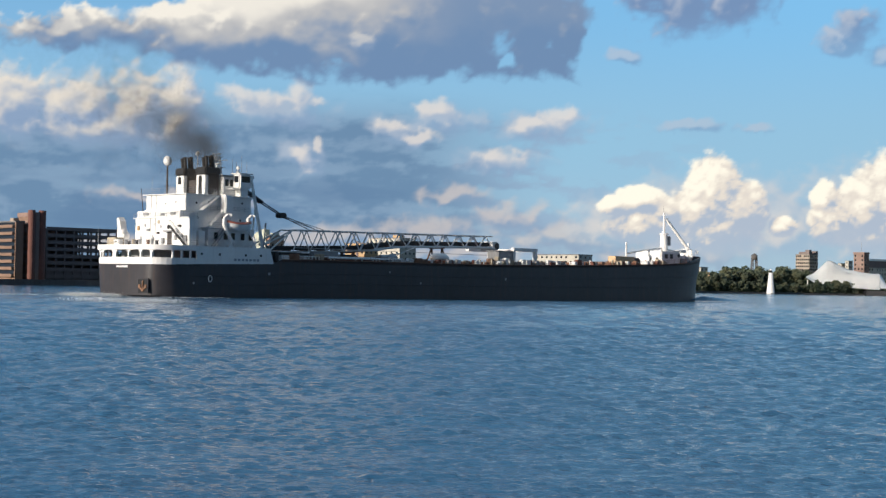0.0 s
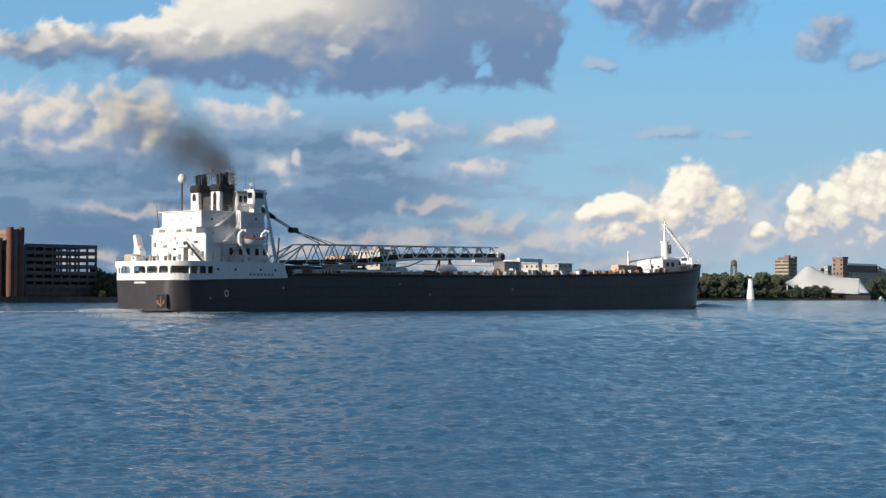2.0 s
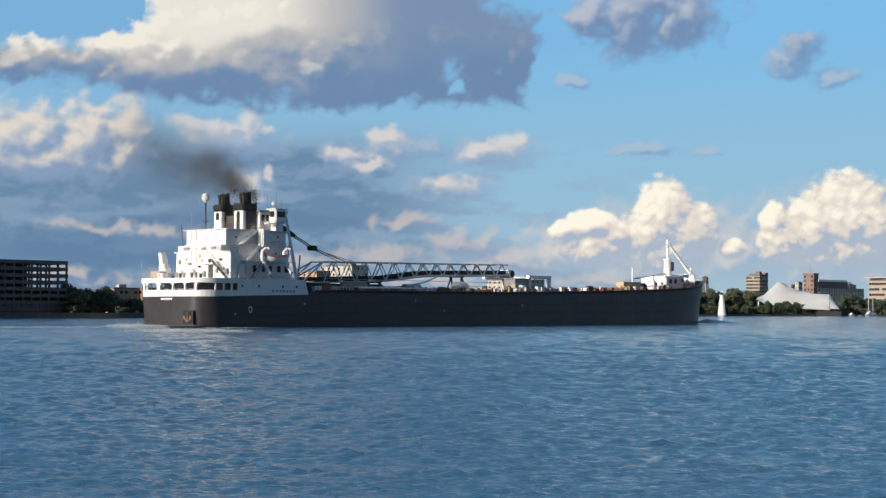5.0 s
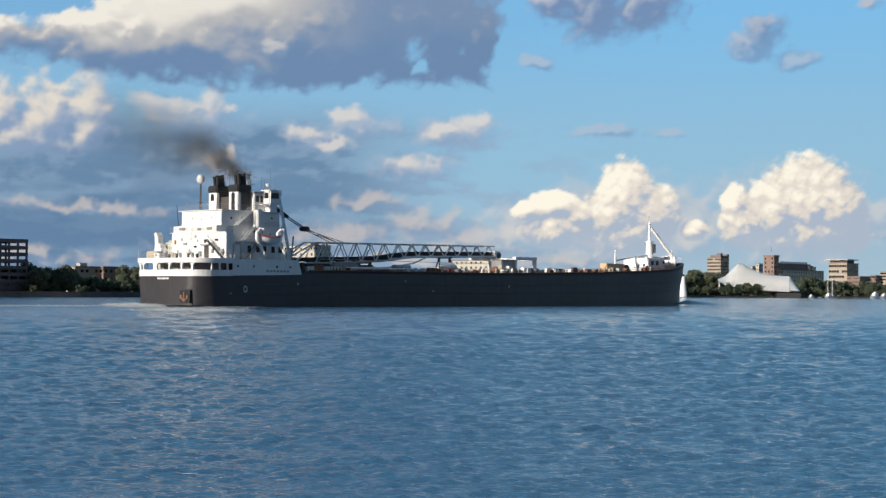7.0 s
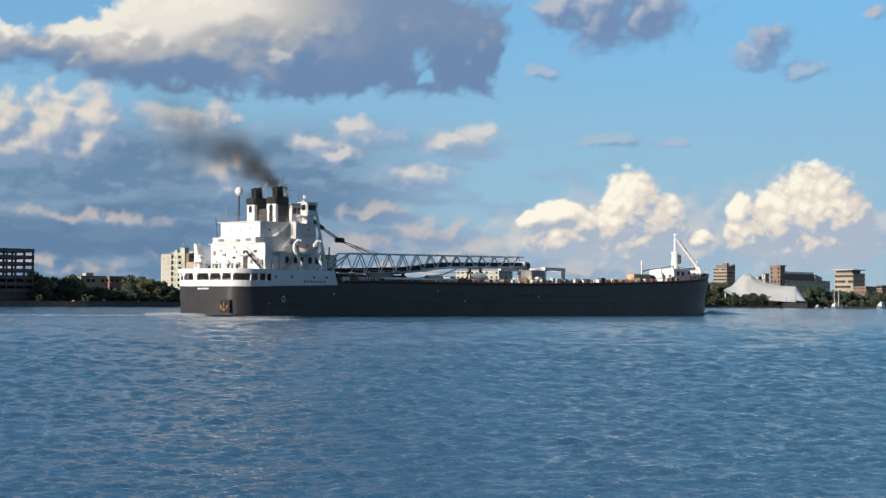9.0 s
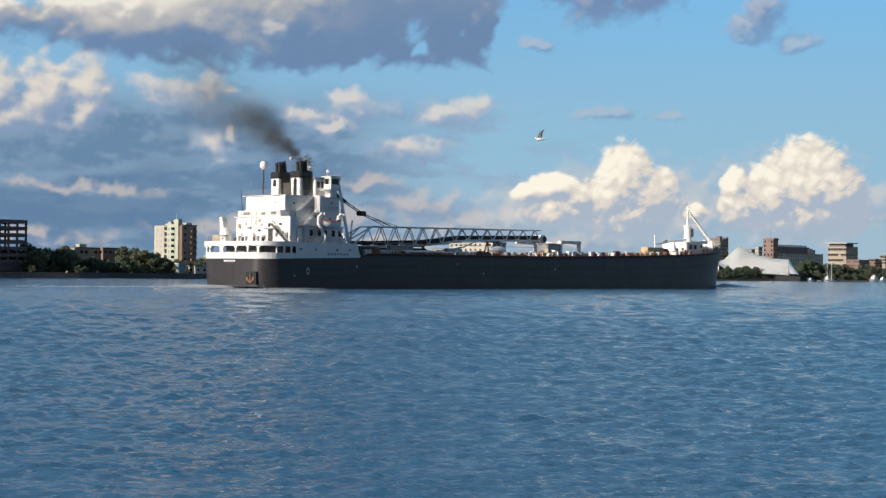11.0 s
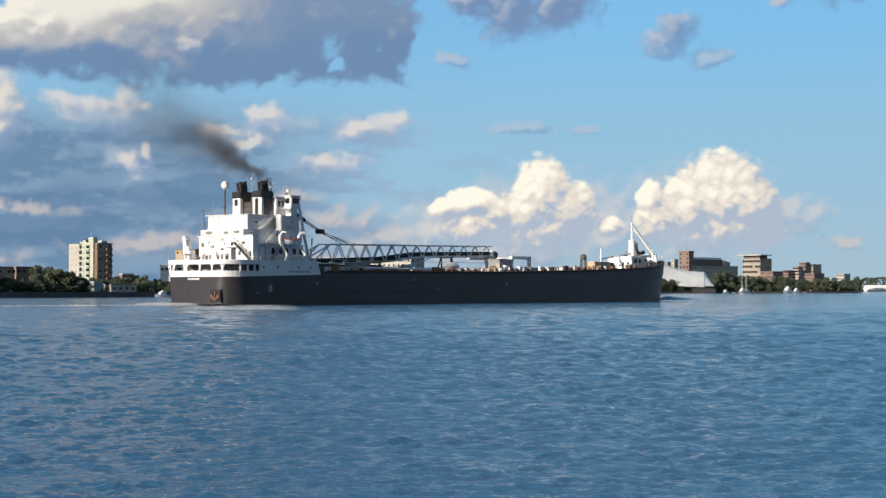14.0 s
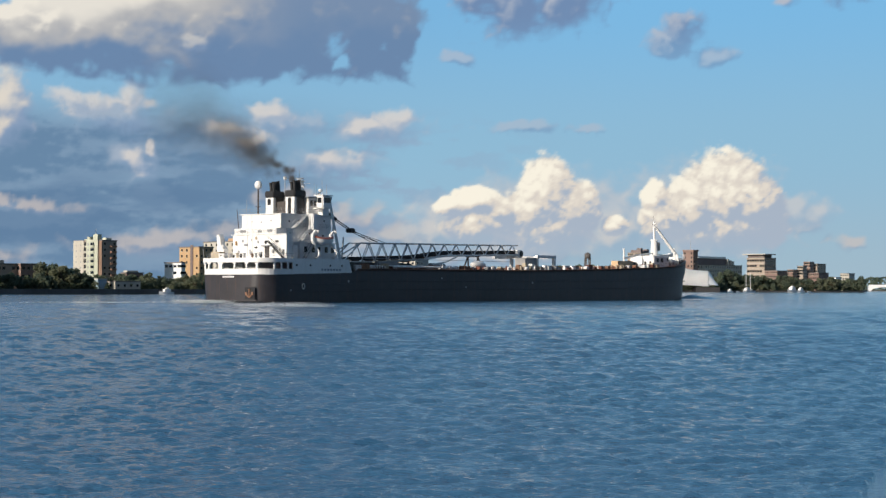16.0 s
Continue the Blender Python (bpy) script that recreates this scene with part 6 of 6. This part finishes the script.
def make_trees():
    rng = random.Random(11)
    kinds = [tree_variant(i, 12.0, 4.6 + 0.5 * (i % 3), M_LEAF_DARK if i % 2 else M_LEAF) for i in range(6)]
    used = set()

    def plant(az, dist, tall):
        i = rng.randrange(len(kinds))
        s = tall / 12.0
        m = Matrix.Translation(at(az, dist, 1.6)) @ pose(0, 0, 0, 0, 0, rng.uniform(0, 360))
        if i not in used:
            used.add(i)
            kinds[i].matrix_basis = m
            kinds[i].scale = (s * rng.uniform(0.9, 1.3), s * rng.uniform(0.9, 1.3), s)
        else:
            c = copy_thing(kinds[i], m)
            c.scale = (s * rng.uniform(0.9, 1.3), s * rng.uniform(0.9, 1.3), s)

    def row(a0, a1, n, near, deep, lo, hi):
        for k in range(n):
            az = a0 + (a1 - a0) * (k + rng.uniform(0.1, 0.9)) / n
            plant(az, shore_distance(az) + near + rng.uniform(0, deep), rng.uniform(lo, hi))
    row(-11.9, -10.3, 12, 14, 26, 9, 14)
    row(-10.4, -8.4, 14, 12, 22, 5, 8.5)
    row(-8.6, -7.3, 8, 14, 30, 10, 13.5)
    row(-7.6, -4.6, 22, 10, 24, 5.5, 9)
    row(-5.2, -2.4, 14, 14, 30, 6, 9)
    row(-2.6, 3.5, 20, 14, 40, 6, 10)
    row(3.5, 9.0, 22, 16, 60, 8, 14)
    row(9.2, 13.4, 34, 6, 10, 6, 11)
    row(16.0, 21.2, 30, 6, 10, 5, 9)
    row(-12.0, -2.0, 34, 6, 10, 3.5, 6)
    row(9.2, 10.4, 12, 14, 50, 14, 19)
    row(10.3, 11.8, 18, 30, 50, 17, 25)
    row(12.15, 13.3, 16, 75, 40, 18, 25)
    row(13.25, 13.8, 5, 4, 6, 6, 9)
    row(13.3, 15.1, 20, 3, 5, 8, 13)
    row(15.0, 15.9, 8, 2, 3, 4.5, 7)
    row(16.05, 17.2, 12, 20, 50, 14, 21)
    row(17.2, 18.9, 14, 16, 30, 10, 17)
    row(18.5, 20.0, 10, 16, 30, 9, 15)
    row(20.0, 21.2, 12, 16, 60, 10, 16)
    # far woods upriver, as one mass
    verts, faces = [], []
    for k in range(5200):
        az = rng.uniform(20.9, 34)
        p = at(az, rng.uniform(2740, 2900), 0)
        top = 31 * (0.75 + 0.25 * noise.noise(Vector((az * 2.2, 0, 0)))) * min(1, (az - 20.5) / 0.9)
        z = top * (1 - rng.random() ** 2.2)
        s = rng.uniform(1.5, 3.2)
        b0 = len(verts)
        d = Vector((rng.gauss(0, 1), -abs(rng.gauss(0, 1)), rng.gauss(0.3, 1))).normalized()
        t1 = d.orthogonal().normalized()
        t2 = d.cross(t1)
        c = p + Vector((0, 0, z))
        verts += [c + t1 * s, c + t2 * s, c - t1 * s, c - t2 * s]
        faces.append((b0, b0 + 1, b0 + 2, b0 + 3))
    me = bpy.data.meshes.new("far_woods")
    me.from_pydata(verts, [], faces)
    me.materials.append(M_LEAF_DARK)
    tagged(new("far_woods", me), "hazy green woods along the far river bank", "woods", kind="stuff")


# ---- boats at the quay ----
def make_boat(az, dist, length, mast=0.0, cabin=True, name="motor_boat", label="white moored motor boat with cabin"):
    boat = tagged(new(name), label, "boat", group="boats moored at the far bank")
    boat.matrix_basis = Matrix.Translation(at(az, dist)) @ pose(0, 0, 0, 0, 0, TURN + 180)
    bm = bmesh.new()
    n, rows = 10, []
    for i in range(n + 1):
        u = i / n
        w = length * 0.16 * (1 - u ** 2.5) + 0.05
        z = length * (0.12 + 0.05 * u)
        rows.append([bm.verts.new((length * (u - 0.5), s * w * q, zz)) for s, q, zz in ((-1, 1, z), (-1, 0.75, -0.2), (1, 0.75, -0.2), (1, 1, z))])
    for p, q in zip(rows, rows[1:]):
        for j in range(3):
            bm.faces.new((p[j], q[j], q[j + 1], p[j + 1]))
        bm.faces.new((p[3], q[3], q[0], p[0]))
    bm.faces.new(rows[0])
    bmesh.ops.recalc_face_normals(bm, faces=bm.faces)
    part("hull", bm, M_WHITE, boat)
    if cabin:
        c = part("cabin", block(-length * 0.3, length * 0.15, -length * 0.11, length * 0.11, length * 0.11, length * 0.3, bevel=length * 0.02), M_WHITE, boat)
        part("window", block(-length * 0.25, length * 0.1, -length * 0.115, -length * 0.11, length * 0.2, length * 0.26), M_GLASS, c)
        part("flybridge", block(-length * 0.2, 0.0, -length * 0.08, length * 0.08, length * 0.3, length * 0.38, bevel=length * 0.02), M_WHITE, c)
    if mast:
        part("mast", bar((0.3, 0, length * 0.1), (0.3, 0, mast), 0.3, 0.16), M_WHITE, boat)
        part("boom", bar((0.3, 0, 2.6), (-length * 0.4, 0, 2.6), 0.25), M_SAIL, boat)
        part("stay", bar((length * 0.48, 0, 1.4), (0.3, 0, mast * 0.95), 0.06), M_GREY, boat)


make_garage()
make_left_bank()
make_right_bank()
make_tent()
make_bridge_far()
make_trees()
make_boat(16.5, 1490, 9, label="small white moored motor boat")
make_boat(16.8, 1495, 6, cabin=False, name="dinghy", label="small white open boat")
make_boat(17.1, 1485, 13, mast=20.5, name="sailing_boat", label="white moored sailing boat with bare mast")
make_boat(17.25, 1500, 12, mast=19.0, cabin=False, name="sailing_boat", label="white moored sailing boat with bare mast")
make_boat(18.7, 1560, 17, label="large white moored motor yacht")
make_boat(19.0, 1570, 13, label="white moored motor yacht")
make_boat(19.3, 1580, 7, cabin=False, name="dinghy", label="small white open boat")
make_boat(-4.1, 728, 8, label="small white motor boat at the quay")


def make_near_bank():
    """The paved bank on which the camera stands, behind the picture."""
    bm = bmesh.new()
    box(bm, -400, 400, -300, 4, -1.0, 1.4)
    tagged(part("pavement", bm, M_QUAY), "grey paved river walk on the near bank", "pavement", kind="structure")


make_near_bank()


# ---- wash, smoke and a gull ----
def flakes(name, spots, size, material, seed, flat=False):
    """Very many tiny leaves of matter round the given points: (x, y, z, rx, ry, rz, count)."""
    rng = np.random.RandomState(seed)
    vs = []
    for x, y, z, rx, ry, rz, n in spots:
        c = rng.normal(0, 1, (n, 3)) * (rx, ry, rz) + (x, y, z)
        t1 = rng.normal(0, 1, (n, 3))
        t2 = rng.normal(0, 1, (n, 3))
        if flat:
            t1[:, 2] *= 0.12
            t2[:, 2] *= 0.12
            c[:, 2] = np.maximum(c[:, 2], -0.34)
        t1 /= np.linalg.norm(t1, axis=1)[:, None]
        t2 /= np.linalg.norm(t2, axis=1)[:, None]
        s = size * rng.uniform(0.6, 1.4, (n, 1))
        vs.append(np.stack([c + t1 * s, c + t2 * s, c - (t1 + t2) * s * 0.7], 1).reshape(-1, 3))
    v = np.concatenate(vs)
    me = bpy.data.meshes.new(name)
    me.from_pydata(v.tolist(), [], np.arange(len(v)).reshape(-1, 3).tolist())
    me.materials.append(material)
    return new(name, me)


def make_wash():
    spots = []
    for i in range(24):
        spots.append((-0.8 - i * 0.35, 10.5 - 1.0 * (i % 12) * 1.3, -0.2, 0.7, 1.2, 0.18, 2200))
    for i in range(14):
        spots.append((-8 - i * 2.2, 10 + 0.8 * i, -0.28, 2.2, 1.2, 0.08, 300))
    for i in range(8):
        spots.append((1.0 + i * 1.6, -10.9 - 0.3 * i, -0.30, 1.3, 0.5, 0.05, 120))
    # churned crest of the quarter wave, towards the near bank
    for i in range(16):
        u = i / 15 - 0.4
        spots.append((-33 + 10 * u - 3 * (i % 4), -46 - 9 * u - 4 * (i % 4), -0.12, 1.8, 1.8, 0.2, 700))
    for i in range(26):
        spots.append((-16 - i * 5, 12 + 0.5 * i, -0.33, 3.5, 1.4, 0.03, 70))
    wash = flakes("stern_wash", spots, 0.085, M_FOAM, 7, flat=True)
    return tagged(wash, "white foam of the stern wash on the water", "foam", kind="stuff")


def make_bow_wave():
    """The smooth dark swell that the bow pushes ahead and aside."""
    bm = bmesh.new()
    rows = []
    for i in range(25):
        u = i / 24
        x, y = 177.0 + 16.5 * u, -8.4 - 3.8 * u
        h = 1.5 * (1 - u) ** 0.9 * min(1.0, 4.5 * u) + 0.01
        w = 1.5 + 1.2 * u
        rows.append([bm.verts.new((x + 0.45 * d * w, y - 0.9 * d * w, h * math.exp(-d * d * 1.6) - 0.05 * abs(d))) for d in (-2, -1.5, -1, -0.6, -0.25, 0.1, 0.5, 1, 1.5, 2)])
    for p, q in zip(rows, rows[1:]):
        for j in range(9):
            bm.faces.new((p[j], q[j], q[j + 1], p[j + 1]))
    bmesh.ops.recalc_face_normals(bm, faces=bm.faces)
    w = part("bow_wave", bm, M_WATER)
    return tagged(smooth(w), "smooth dark bow wave of the ship", "wave", kind="stuff")


WASH, BOW_WAVE = make_wash(), make_bow_wave()

# smoke: soft puffs that drift from the funnel, each keeping its shape
PUFF_COUNT = 24
PUFF_SPEED = 0.6


def puff_start(i):
    return -9.6 + i * 1.4


def make_smoke():
    made = []
    for i in range(PUFF_COUNT):
        mid = max(0.0, puff_start(i) + PUFF_SPEED * 8)
        r = 0.85 + 0.28 * min(mid, 8.0) + 0.2 * max(0.0, mid - 8.0)
        tau = 1.5 * math.exp(-mid / 6.6) + 0.01
        n = int(tau * 2 * math.pi * r * r / 0.00033)
        rng = random.Random(i)
        spots = []
        for k in range(6):
            spots.append((rng.gauss(0, r * 0.7), rng.gauss(0, r * 0.5), rng.gauss(0, r * 0.6), r * 0.55, r * 0.5, r * 0.5, n // 6 + 4))
        p = flakes("smoke_puff", spots, 0.0265, M_SMOKE, 100 + i)
        made.append(tagged(p, "dark drifting puff of funnel smoke", "smoke", group="smoke from the funnel", kind="stuff"))
    return made


SMOKE = make_smoke()


def puff_pose(i, t):
    s = puff_start(i) + PUFF_SPEED * t
    mouth = ship_pose(t) @ Vector((17.2, -2.6, 27.6))
    rise = float(np.interp(t, [0, 3, 5.5, 7.5, 9, 12.5, 14, 16], [0.66, 0.62, 0.42, 0.46, 0.60, 0.78, 0.64, 0.62]))
    if s < 0:
        place = mouth + Vector((0, 0, max(-12.5, 4.0 * s)))
    else:
        bend = 1 - math.exp(-s / 3.0)
        place = mouth + Vector((-s * (0.45 + 0.5 * bend), s * 0.15, s * rise * (1.45 - 0.45 * bend) + 0.4 * math.sin(s * 0.7 + i)))
    return Matrix.Translation(place) @ pose(0, 0, 0, 0, 6 * t + i * 40, 0)


def make_gull():
    gull = tagged(new("gull"), "white gull with grey wings in flight", "bird")
    bm = bmesh.new()
    blob(bm, (0, 0, 0), (0.24, 0.075, 0.08), 0.0, sub=3)
    for v in bm.verts:
        if v.co.x < -0.05:
            v.co.y *= 1 + (v.co.x + 0.05) * 2.2
            v.co.z = v.co.z * (1 + (v.co.x + 0.05) * 2.6) + 0.01
    smooth(part("body", bm, M_FEATHER, gull))
    smooth(part("head", blob(bmesh.new(), (0.25, 0, 0.05), (0.065, 0.05, 0.05), 0), M_FEATHER, gull))
    part("beak", bar((0.3, 0, 0.04), (0.37, 0, 0.03), 0.016, 0.005, 6), M_BEAK, gull)
    bm = bmesh.new()
    prism(bm, [(-0.22, -0.02), (-0.22, 0.02), (-0.4, 0.08), (-0.4, -0.08)], 0.0, 0.015)
    part("tail", bm, M_FEATHER, gull)
    wings = []
    for s in (1, -1):
        bm = bmesh.new()
        line = [(0.0, 0.11, -0.08), (0.18, 0.14, -0.08), (0.36, 0.12, -0.09), (0.52, 0.04, -0.11), (0.66, -0.08, -0.16)]
        top = [[bm.verts.new((a, s * y, 0.015 * (1 - y))), bm.verts.new((b, s * y, 0.0)), bm.verts.new(((a + b) / 2, s * y, -0.012))] for y, a, b in line]
        for p, q in zip(top, top[1:]):
            for j in range(3):
                k = (j + 1) % 3
                bm.faces.new((p[j], q[j], q[k], p[k]))
        bm.faces.new(top[0])
        bm.faces.new(top[-1])
        bmesh.ops.recalc_face_normals(bm, faces=bm.faces)
        wings.append(part("wing", bm, M_GULLGREY, gull, "grey upper wing"))
    return gull, wings


GULL, WINGS = make_gull()


def motions():
    times = [i * 0.5 for i in range(33)]
    for ob in (SHIP, WASH, BOW_WAVE):
        walk(ob, [(t, ship_pose(t)) for t in times])
    for i, puff in enumerate(SMOKE):
        walk(puff, [(t, puff_pose(i, t)) for t in times])
    # the river slides by with its ripples
    walk(WATER, [(t, pose(-0.45 * t, -0.55 * t, 0.02 * math.sin(t * 1.7))) for t in times])
    # the gull crosses from right to left at a steady pace
    beats = [i * 0.125 for i in range(129)]
    walk(GULL, [(t, pose(1.58 - 16.9 * (t - 11.5), 85, 10.75 + 0.06 * math.sin(t * 9) - 0.42 * (t - 11.5), 0, 0, 180)) for t in beats])
    for s, wing in zip((1, -1), WINGS):
        walk(wing, [(t, pose(0, 0, 0.03, s * (12 + 34 * math.sin(t * 19)), 0, 0)) for t in beats])


motions()
